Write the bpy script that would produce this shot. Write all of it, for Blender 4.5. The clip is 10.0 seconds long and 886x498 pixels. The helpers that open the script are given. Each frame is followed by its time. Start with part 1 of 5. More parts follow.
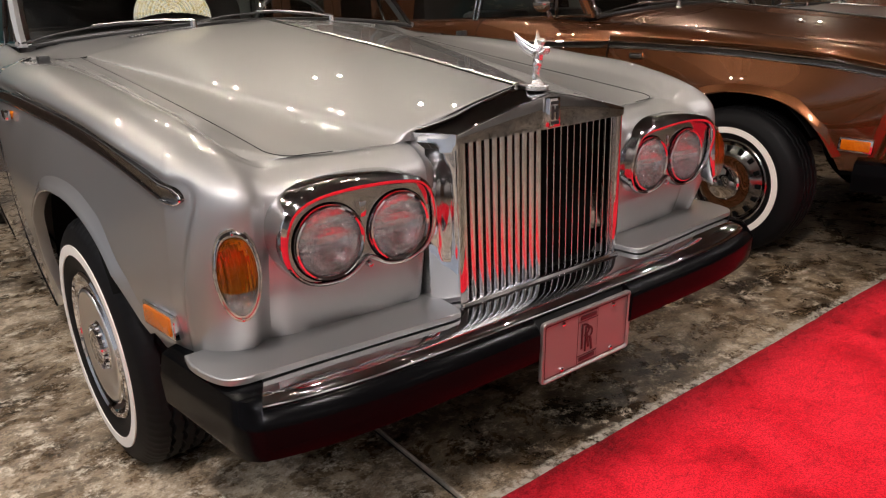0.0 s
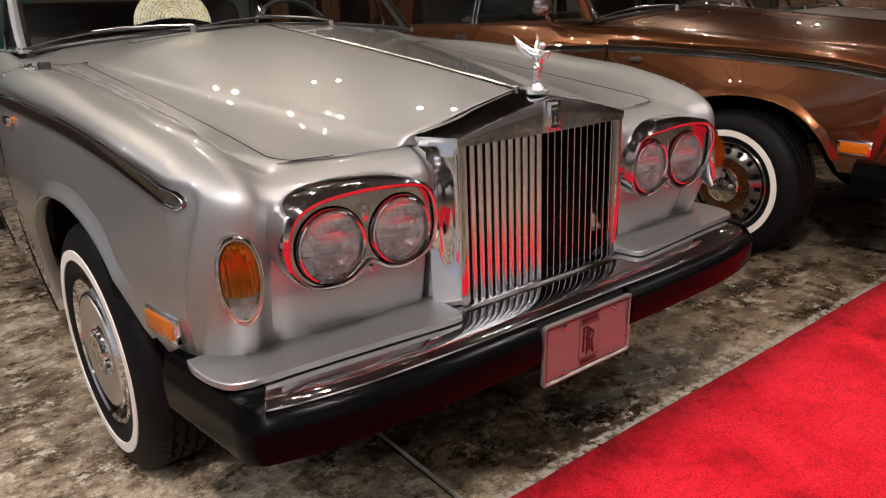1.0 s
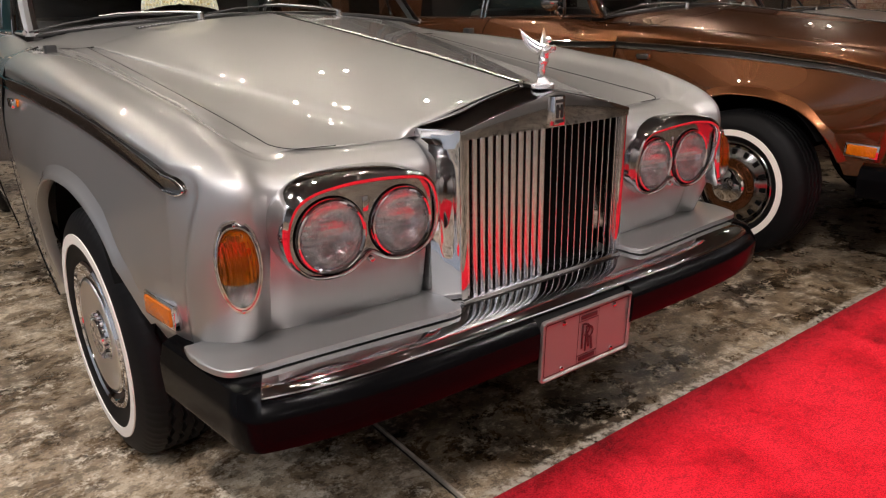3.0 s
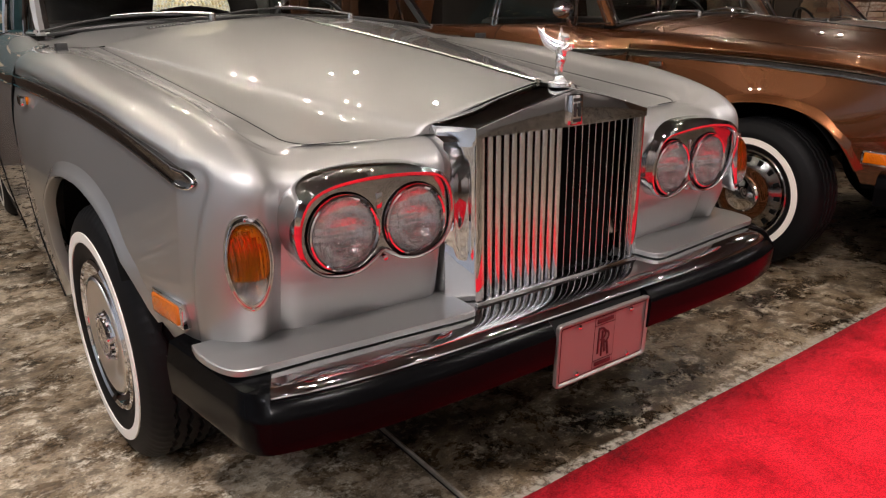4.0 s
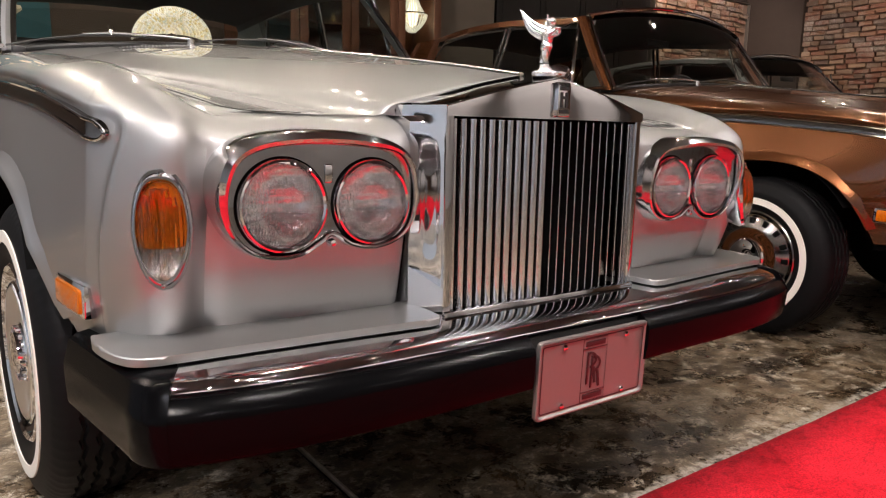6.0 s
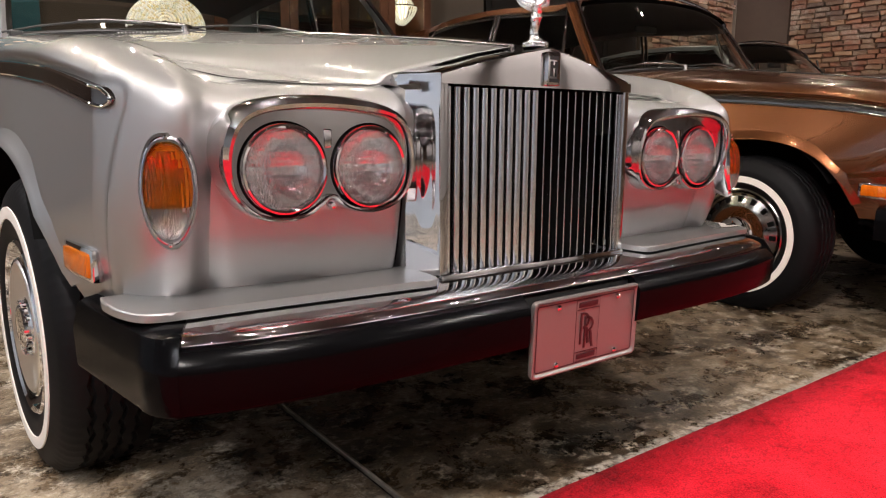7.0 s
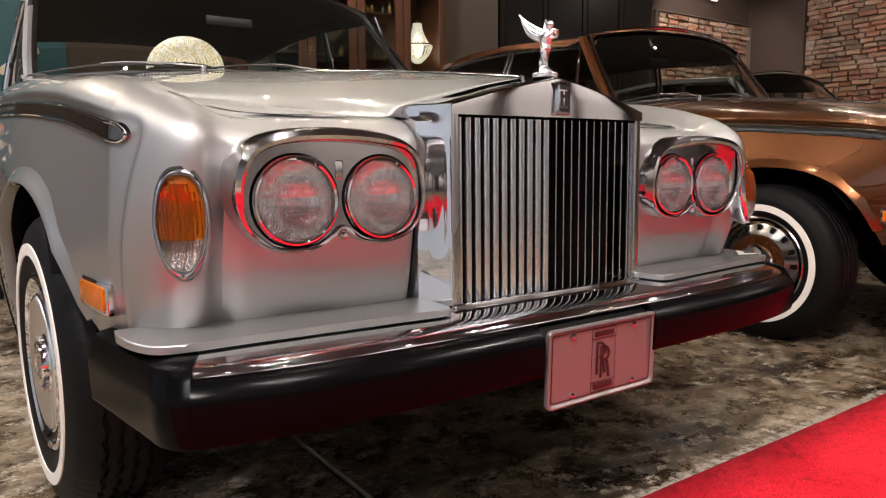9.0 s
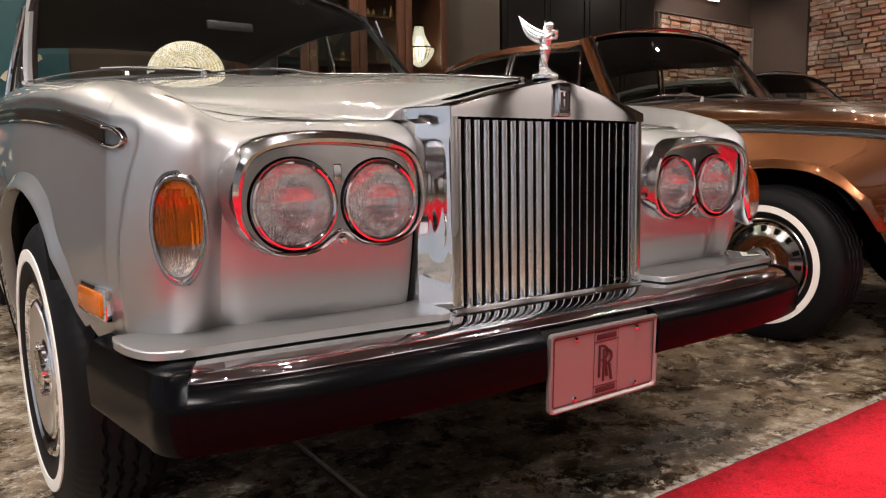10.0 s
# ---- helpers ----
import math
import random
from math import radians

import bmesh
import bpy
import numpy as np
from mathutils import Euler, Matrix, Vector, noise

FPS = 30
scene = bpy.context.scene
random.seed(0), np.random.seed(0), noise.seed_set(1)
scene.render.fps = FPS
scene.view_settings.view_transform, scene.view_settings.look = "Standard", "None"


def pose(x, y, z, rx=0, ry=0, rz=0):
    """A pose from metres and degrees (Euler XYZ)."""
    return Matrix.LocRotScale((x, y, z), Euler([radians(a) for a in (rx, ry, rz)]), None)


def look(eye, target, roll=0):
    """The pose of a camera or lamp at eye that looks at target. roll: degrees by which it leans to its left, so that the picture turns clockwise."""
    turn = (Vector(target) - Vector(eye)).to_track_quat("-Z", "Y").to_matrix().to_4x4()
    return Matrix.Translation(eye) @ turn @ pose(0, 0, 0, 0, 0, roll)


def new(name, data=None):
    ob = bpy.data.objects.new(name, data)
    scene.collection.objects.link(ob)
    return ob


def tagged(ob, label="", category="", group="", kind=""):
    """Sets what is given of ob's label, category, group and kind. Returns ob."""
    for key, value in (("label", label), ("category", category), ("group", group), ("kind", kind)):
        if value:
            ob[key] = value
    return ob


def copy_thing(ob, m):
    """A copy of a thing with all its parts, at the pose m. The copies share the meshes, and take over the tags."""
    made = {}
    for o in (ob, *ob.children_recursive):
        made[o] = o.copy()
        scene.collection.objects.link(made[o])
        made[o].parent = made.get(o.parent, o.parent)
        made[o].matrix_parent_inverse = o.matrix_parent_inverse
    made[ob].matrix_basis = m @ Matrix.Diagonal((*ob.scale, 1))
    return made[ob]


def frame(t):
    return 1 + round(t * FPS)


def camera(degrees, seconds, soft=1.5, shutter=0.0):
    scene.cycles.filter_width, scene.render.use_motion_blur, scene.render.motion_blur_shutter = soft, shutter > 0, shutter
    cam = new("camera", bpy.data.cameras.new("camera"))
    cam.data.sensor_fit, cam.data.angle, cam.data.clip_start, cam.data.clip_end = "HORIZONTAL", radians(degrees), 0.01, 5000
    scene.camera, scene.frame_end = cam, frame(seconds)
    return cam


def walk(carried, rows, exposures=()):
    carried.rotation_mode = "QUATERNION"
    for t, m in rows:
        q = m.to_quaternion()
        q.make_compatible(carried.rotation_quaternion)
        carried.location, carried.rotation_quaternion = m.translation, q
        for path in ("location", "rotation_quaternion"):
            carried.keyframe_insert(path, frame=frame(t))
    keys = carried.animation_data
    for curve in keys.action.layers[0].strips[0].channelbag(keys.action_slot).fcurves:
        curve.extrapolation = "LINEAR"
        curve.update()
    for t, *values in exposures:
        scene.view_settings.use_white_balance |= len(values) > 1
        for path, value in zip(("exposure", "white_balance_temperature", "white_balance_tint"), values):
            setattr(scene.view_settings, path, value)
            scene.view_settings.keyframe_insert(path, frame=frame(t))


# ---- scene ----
cam = camera(65.0, 10.0, soft=1.15)
PATH = [
    (0, (-1.133, -0.999, 1.098), (-0.006, 0.523, 0.454), -2.3),
    (0.5, (-1.139, -1.006, 1.1), (-0.011, 0.521, 0.47), -2.5),
    (1, (-1.139, -0.998, 1.098), (-0.007, 0.525, 0.465), -2.5),
    (1.5, (-1.14, -0.994, 1.102), (-0.016, 0.53, 0.459), -2.5),
    (2, (-1.137, -1.005, 1.1), (-0.017, 0.519, 0.448), -2.0),
    (2.5, (-1.13, -1.004, 1.097), (-0.014, 0.522, 0.443), -1.5),
    (4, (-1.131, -0.971, 1.06), (-0.019, 0.573, 0.444), -0.8),
    (4.5, (-1.034, -0.938, 1.008), (0.053, 0.636, 0.423), -0.7),
    (5, (-0.935, -0.921, 0.918), (0.141, 0.678, 0.384), 0.1),
    (5.2, (-0.937, -0.923, 0.883), (0.134, 0.689, 0.381), 0.7),
    (6.3, (-1.003, -0.878, 0.8), (0.169, 0.712, 0.486), 0.9),
    (6.5, (-1.009, -0.881, 0.786), (0.167, 0.704, 0.458), 0.6),
    (7, (-1.02, -0.923, 0.763), (0.147, 0.664, 0.419), 0.3),
    (7.5, (-1.034, -0.939, 0.749), (0.117, 0.664, 0.425), 0.1),
    (8, (-1.023, -0.941, 0.752), (0.12, 0.673, 0.456), -0.1),
    (8.5, (-1.015, -0.936, 0.754), (0.121, 0.689, 0.49), -0.3),
    (9, (-1.009, -0.929, 0.752), (0.122, 0.702, 0.509), -0.7),
    (9.5, (-1.004, -0.926, 0.751), (0.125, 0.709, 0.515), -0.9),
    (10, (-0.998, -0.925, 0.751), (0.125, 0.713, 0.517), -1.1),
]
walk(cam, [(t, look(eye, target, roll)) for t, eye, target, roll in PATH], [(0, 0.18), (4, 0.22), (5, 0.32), (6.3, 0.52), (10, 0.56)])

# ---- world and light ----
world = bpy.data.worlds.new("world")
scene.world = world
world.use_nodes = True
world.node_tree.nodes["Background"].inputs[0].default_value = (0.010, 0.009, 0.008, 1)
world.node_tree.nodes["Background"].inputs[1].default_value = 1.0
scene.view_settings.exposure = 0.0

CEILING = 3.7
WARM, COOL = (1.0, 0.895, 0.86), (0.78, 0.89, 1.0)


def spot(x, y, tx, ty, watts, size=150.0, colour=WARM, z=3.40, tz=0.3):
    """A spot lamp near the ceiling, aimed at a place."""
    data = bpy.data.lights.new("spot_lamp", "SPOT")
    data.energy, data.color, data.spot_size, data.spot_blend, data.shadow_soft_size = watts, colour, radians(size), 0.5, 0.018
    ob = new("spot_lamp", data)
    ob.matrix_world = look((x, y, z), (tx, ty, tz))
    return ob


LAMPS = []
for iy, ly in enumerate((-3.3, -1.2, 0.9, 2.9, 4.6)):
    for ix, lx in enumerate((-3.4, -1.6, 0.1, 1.75, 4.2, 6.8)):
        dx, dy = 0.35 * math.sin(ix * 2.1 + iy * 1.3), 0.25 * math.cos(ix * 1.7 + iy * 2.9)
        a = ix * 1.1 + iy * 0.7
        for k in (-1, 1):
            LAMPS.append((lx + dx + k * 0.13 * math.cos(a), ly + dy + k * 0.13 * math.sin(a)))
for k, (lx, ly) in enumerate(LAMPS):
    dim = (1.30 if ly > -2.0 else 0.15) if -2.5 < lx < 2.6 and ly < -0.5 else 0.45 if ly < -0.5 else 1.0
    spot(lx, ly, lx + 0.2 * math.sin(k * 1.9), ly + 0.2 * math.cos(k * 2.3), 46 * dim * (0.43 if ly > 0 and lx > -1 else 0.58 if ly > 0 else 1.0) * ((2.4 if ly < 0.5 else 1.15) if lx < -1 else 1.0) * (0.65 if lx > 1 and ly > 0 else 1.0), colour=(0.96, 0.95, 1.0) if lx < -2.2 else (1.0, 0.87, 0.735) if ly > 0 else WARM)
# wall washers: added unseen lamps that brighten the walls and what mirrors them
spot(7.2, 4.0, 8.3, 5.6, 150, 80, WARM, tz=2.1)
spot(1.8, 3.9, 2.6, 5.4, 60, 80, WARM, tz=1.8)
for ly in (-2.0, 0.5, 3.0):
    spot(-3.2, ly, -4.8, ly, 160, 66, COOL, tz=1.4)
for lx in (-2.4, 0.2, 2.8, 5.4, 7.8):
    spot(lx, -3.9, lx, -5.8, 420, 54, WARM, tz=2.35)
for ly in (0.6, 2.4, 4.0):
    spot(7.6, ly, 9.5, ly + 0.1, 66, 90, WARM, tz=2.0)

# ---- materials ----


def shader(name, base, rough=0.5, metal=0.0, coat=0.0, vary=0.06, scale=8.0, bump=0.0, fine=120.0, spec=0.5, trans=0.0, ior=1.45, emit=0.0, rough_vary=0.0):
    """A procedural surface: base colour that drifts at two scales, roughness wear and fine relief."""
    m = bpy.data.materials.new(name)
    m.use_nodes = True
    nt = m.node_tree
    p = nt.nodes["Principled BSDF"]
    p.inputs["Roughness"].default_value, p.inputs["Metallic"].default_value = rough, metal
    p.inputs["Coat Weight"].default_value, p.inputs["Coat Roughness"].default_value = coat, 0.014
    p.inputs["Coat IOR"].default_value = 1.6
    p.inputs["Specular IOR Level"].default_value = spec
    p.inputs["Transmission Weight"].default_value, p.inputs["IOR"].default_value = trans, ior
    tex = nt.nodes.new("ShaderNodeTexCoord")
    big = nt.nodes.new("ShaderNodeTexNoise")
    big.inputs["Scale"].default_value, big.inputs["Detail"].default_value = scale, 6
    small = nt.nodes.new("ShaderNodeTexNoise")
    small.inputs["Scale"].default_value, small.inputs["Detail"].default_value = fine, 3
    for n in (big, small):
        nt.links.new(tex.outputs["Object"], n.inputs["Vector"])
    mix = nt.nodes.new("ShaderNodeMix")
    mix.data_type = "RGBA"
    lo, hi = [max(0.0, c * (1 - vary * 2)) for c in base], [min(1.0, c * (1 + vary * 2)) for c in base]
    mix.inputs[6].default_value, mix.inputs[7].default_value = (*lo, 1), (*hi, 1)
    avg = nt.nodes.new("ShaderNodeMath")
    avg.operation = "MULTIPLY_ADD"
    avg.inputs[1].default_value, avg.inputs[2].default_value = 0.4, 0.0
    nt.links.new(small.outputs[0], avg.inputs[0])
    add = nt.nodes.new("ShaderNodeMath")
    add.operation = "MULTIPLY_ADD"
    add.inputs[1].default_value = 0.6
    nt.links.new(big.outputs[0], add.inputs[0])
    nt.links.new(avg.outputs[0], add.inputs[2])
    nt.links.new(add.outputs[0], mix.inputs[0])
    nt.links.new(mix.outputs[2], p.inputs["Base Color"])
    if rough_vary:
        rr = nt.nodes.new("ShaderNodeMapRange")
        rr.inputs[3].default_value, rr.inputs[4].default_value = max(0.0, rough - rough_vary), rough + rough_vary
        nt.links.new(big.outputs[0], rr.inputs[0])
        nt.links.new(rr.outputs[0], p.inputs["Roughness"])
    if bump:
        b = nt.nodes.new("ShaderNodeBump")
        b.inputs["Strength"].default_value, b.inputs["Distance"].default_value = bump, 0.002
        nt.links.new(small.outputs[0], b.inputs["Height"])
        nt.links.new(b.outputs[0], p.inputs["Normal"])
    if emit:
        p.inputs["Emission Color"].default_value, p.inputs["Emission Strength"].default_value = (*base, 1), emit
    return m


CHROME = shader("chrome", (0.74, 0.74, 0.755), 0.04, 1.0, vary=0.01, rough_vary=0.02)
# wheel steel with its reflection of dark surroundings put into the base colour
DARK_MIRROR = shader("dark_mirror_steel", (0.24, 0.225, 0.21), 0.14, 1.0, vary=0.04)
STEEL = shader("brushed_steel", (0.62, 0.61, 0.60), 0.22, 1.0, vary=0.02)
RUBBER = shader("bumper_rubber", (0.002, 0.002, 0.0023), 0.20, 0.0, spec=0.06, vary=0.1, rough_vary=0.04, bump=0.02, fine=400)
TYRE = shader("tyre_rubber", (0.0045, 0.0045, 0.005), 0.55, spec=0.15, vary=0.12, bump=0.1, fine=200)
WHITEWALL = shader("whitewall", (0.78, 0.74, 0.68), 0.5, vary=0.03)
BLACK = shader("flat_black", (0.004, 0.004, 0.004), 0.8, spec=0.05)
TRIM = shader("dark_trim", (0.02, 0.02, 0.02), 0.4)
BEZEL = shader("dulled_chrome", (0.66, 0.655, 0.66), 0.085, 1.0, vary=0.03, rough_vary=0.04, fine=45, bump=0.10)
REFLECT = shader("lamp_reflector", (0.98, 0.98, 0.98), 0.06, 1.0, vary=0.01, fine=60, bump=0.05)
VANE = shader("radiator_slat_steel", (0.78, 0.775, 0.78), 0.15, 1.0, vary=0.03)
LINING = shader("dark_headlining", (0.15, 0.14, 0.132), 0.9, vary=0.1)
PLATE = shader("plate_metal", (0.27, 0.245, 0.235), 0.34, 0.6, vary=0.03)
LEATHER = shader("dark_leather", (0.025, 0.021, 0.019), 0.5, vary=0.15, bump=0.2)
LINEN = shader("bead_cream", (0.85, 0.76, 0.55), 0.25, vary=0.1, scale=40, coat=0.6)
SILVER = shader("silver_paint", (0.340, 0.337, 0.333), 0.46, 0.84, coat=1.0, vary=0.015, fine=900)
BROWN = shader("brown_paint", (0.128, 0.043, 0.0128), 0.27, 0.76, coat=1.0, vary=0.02, fine=900)
GREY = shader("grey_paint", (0.3, 0.3, 0.3), 0.34, 0.7, coat=1.0, vary=0.02, fine=900)
DARKWALL = shader("dark_wall_paint", (0.052, 0.033, 0.023), 0.75, vary=0.1)
PILASTER = shader("taupe_plaster", (0.115, 0.092, 0.072), 0.7, vary=0.12, bump=0.1)
CEIL = shader("dark_ceiling", (0.09, 0.085, 0.08), 0.8)
PLASTER = shader("taupe_wall_paint", (0.30, 0.285, 0.27), 0.8, vary=0.08, scale=2, bump=0.1)
WHITE = shader("grey_wall_paint", (0.30, 0.325, 0.36), 0.7, vary=0.04, scale=2)
WOOD = shader("cabinet_wood", (0.10, 0.04, 0.02), 0.35, vary=0.25, scale=12)
PANEL = shader("black_panel", (0.012, 0.011, 0.011), 0.35, vary=0.1)
MORTAR = shader("mortar", (0.24, 0.155, 0.105), 0.95, vary=0.2, scale=9, bump=0.4, fine=80)
CRYSTAL = shader("lit_crystal", (1.0, 0.74, 0.48), 0.2, vary=0.2, scale=30, emit=3.2)
BRASS = shader("brass", (0.55, 0.38, 0.15), 0.25, 1.0, vary=0.05)
TEAL = shader("teal_board", (0.018, 0.075, 0.09), 0.5, vary=0.1)
CREAM = shader("cream_card", (0.55, 0.47, 0.34), 0.6, vary=0.05)
BOTTLE = shader("amber_bottle", (0.35, 0.22, 0.08), 0.15, coat=1.0, vary=0.2)
INK = shader("engraved_dark", (0.05, 0.012, 0.014), 0.4, vary=0.1)
MOULDING = shader("moulding_metal", (0.20, 0.188, 0.18), 0.13, 1.0, vary=0.05)
BULB = shader("spot_bulb", (1.0, 0.84, 0.66), 0.3, vary=0.0, emit=60.0)


def nodes_of(m):
    return m.node_tree, m.node_tree.nodes["Principled BSDF"], m.node_tree.nodes.new


def ramp_node(nt, stops):
    r = nt.nodes.new("ShaderNodeValToRGB")
    e = r.color_ramp.elements
    while len(e) > 1:
        e.remove(e[-1])
    e[0].position, e[0].color = stops[0][0], (*stops[0][1], 1)
    for p, c in stops[1:]:
        k = e.new(p)
        k.color = (*c, 1)
    return r


def noise_node(nt, vec, scale, detail=8, rough=0.6, stretch=None, warp=0.0):
    n = nt.nodes.new("ShaderNodeTexNoise")
    n.inputs["Scale"].default_value, n.inputs["Detail"].default_value, n.inputs["Roughness"].default_value = scale, detail, rough
    n.inputs["Distortion"].default_value = warp
    if stretch:
        mp = nt.nodes.new("ShaderNodeMapping")
        mp.inputs["Scale"].default_value = stretch
        nt.links.new(vec, mp.inputs["Vector"])
        vec = mp.outputs[0]
    nt.links.new(vec, n.inputs["Vector"])
    return n


def mix_node(nt, fac, a, b, mode="MIX"):
    m = nt.nodes.new("ShaderNodeMix")
    m.data_type, m.blend_type = "RGBA", mode
    for sock, v in ((m.inputs[0], fac), (m.inputs[6], a), (m.inputs[7], b)):
        if isinstance(v, (int, float)):
            sock.default_value = v
        elif isinstance(v, tuple):
            sock.default_value = (*v, 1)
        else:
            nt.links.new(v, sock)
    return m.outputs[2]


def old_concrete(name, tone):
    """Sealed concrete: brown-grey, dark oil stains, pale worn patches, scratches and a pale ragged line beside the runner."""
    m = bpy.data.materials.new(name)
    m.use_nodes = True
    nt, p, add = nodes_of(m)
    co = add("ShaderNodeTexCoord").outputs["Object"]
    big = noise_node(nt, co, 1.6, 10, 0.62, warp=0.4)
    mid = noise_node(nt, co, 7, 12, 0.72, warp=0.3)
    fine = noise_node(nt, co, 38, 10, 0.7)
    streak = noise_node(nt, co, 13, 14, 0.8, (0.9, 1.1, 1), 0.2)
    chip = noise_node(nt, co, 95, 6, 0.75)
    base = ramp_node(nt, [(0.32, (0.040, 0.030, 0.020)), (0.44, (0.17, 0.125, 0.08)), (0.54, (0.32, 0.25, 0.17)), (0.66, (0.50, 0.43, 0.33))])
    nt.links.new(mid.outputs[0], base.inputs[0])
    oil = ramp_node(nt, [(0.40, (0.16, 0.145, 0.13)), (0.49, (0.55, 0.51, 0.46)), (0.58, (1, 1, 1))])
    nt.links.new(big.outputs[0], oil.inputs[0])
    col = mix_node(nt, 1.0, base.outputs[0], oil.outputs[0], "MULTIPLY")
    worn = ramp_node(nt, [(0.52, (0, 0, 0)), (0.555, (1, 1, 1))])
    nt.links.new(streak.outputs[0], worn.inputs[0])
    grain = ramp_node(nt, [(0.42, (0, 0, 0)), (0.56, (1, 1, 1))])
    nt.links.new(fine.outputs[0], grain.inputs[0])
    both = mix_node(nt, 1.0, worn.outputs[0], grain.outputs[0], "MULTIPLY")
    col = mix_node(nt, both, col, (0.50, 0.44, 0.35))
    pit = ramp_node(nt, [(0.30, (0.35, 0.33, 0.30)), (0.40, (1, 1, 1))])
    nt.links.new(fine.outputs[0], pit.inputs[0])
    col = mix_node(nt, 1.0, col, pit.outputs[0], "MULTIPLY")
    flake = ramp_node(nt, [(0.60, (0, 0, 0)), (0.66, (1, 1, 1))])
    nt.links.new(chip.outputs[0], flake.inputs[0])
    where = ramp_node(nt, [(0.44, (0, 0, 0)), (0.60, (0.8, 0.8, 0.8))])
    nt.links.new(mid.outputs[0], where.inputs[0])
    chips = mix_node(nt, 1.0, flake.outputs[0], where.outputs[0], "MULTIPLY")
    col = mix_node(nt, chips, col, (0.55, 0.50, 0.42))
    dust = ramp_node(nt, [(0.36, (0.35, 0.32, 0.28)), (0.46, (1, 1, 1))])
    nt.links.new(chip.outputs[0], dust.inputs[0])
    col = mix_node(nt, 0.8, col, dust.outputs[0], "MULTIPLY")
    mottle = noise_node(nt, co, 21, 13, 0.78, (0.95, 1.05, 1), 0.0)
    dark = ramp_node(nt, [(0.455, (0.30, 0.27, 0.235)), (0.485, (1, 1, 1))])
    nt.links.new(mottle.outputs[0], dark.inputs[0])
    col = mix_node(nt, 0.75, col, dark.outputs[0], "MULTIPLY")
    scuff = ramp_node(nt, [(0.575, (0, 0, 0)), (0.60, (1, 1, 1))])
    nt.links.new(mottle.outputs[0], scuff.inputs[0])
    pale = mix_node(nt, 1.0, scuff.outputs[0], where.outputs[0], "MULTIPLY")
    col = mix_node(nt, pale, col, (0.52, 0.47, 0.40))
    # ragged pale line of old tape glue beside the runner
    sep = add("ShaderNodeSeparateXYZ")
    nt.links.new(co, sep.inputs[0])
    wob = add("ShaderNodeMath")
    wob.operation = "MULTIPLY_ADD"
    wob.inputs[1].default_value = 0.10
    nt.links.new(streak.outputs[0], wob.inputs[0])
    nt.links.new(sep.outputs[1], wob.inputs[2])
    band = ramp_node(nt, [(0.0, (0, 0, 0)), (0.072, (0, 0, 0)), (0.080, (1, 1, 1)), (0.112, (1, 1, 1)), (0.120, (0, 0, 0))])
    nt.links.new(wob.outputs[0], band.inputs[0])
    line = mix_node(nt, 1.0, band.outputs[0], grain.outputs[0], "MULTIPLY")
    col = mix_node(nt, line, col, (0.42, 0.39, 0.33))
    col = mix_node(nt, 1.0, col, tone, "MULTIPLY")
    nt.links.new(col, p.inputs["Base Color"])
    ro = add("ShaderNodeMapRange")
    ro.inputs[1].default_value, ro.inputs[2].default_value, ro.inputs[3].default_value, ro.inputs[4].default_value = 0.3, 0.7, 0.15, 0.44
    nt.links.new(mid.outputs[0], ro.inputs[0])
    nt.links.new(ro.outputs[0], p.inputs["Roughness"])
    bp = add("ShaderNodeBump")
    bp.inputs["Strength"].default_value, bp.inputs["Distance"].default_value = 0.5, 0.004
    nt.links.new(fine.outputs[0], bp.inputs["Height"])
    nt.links.new(bp.outputs[0], p.inputs["Normal"])
    return m


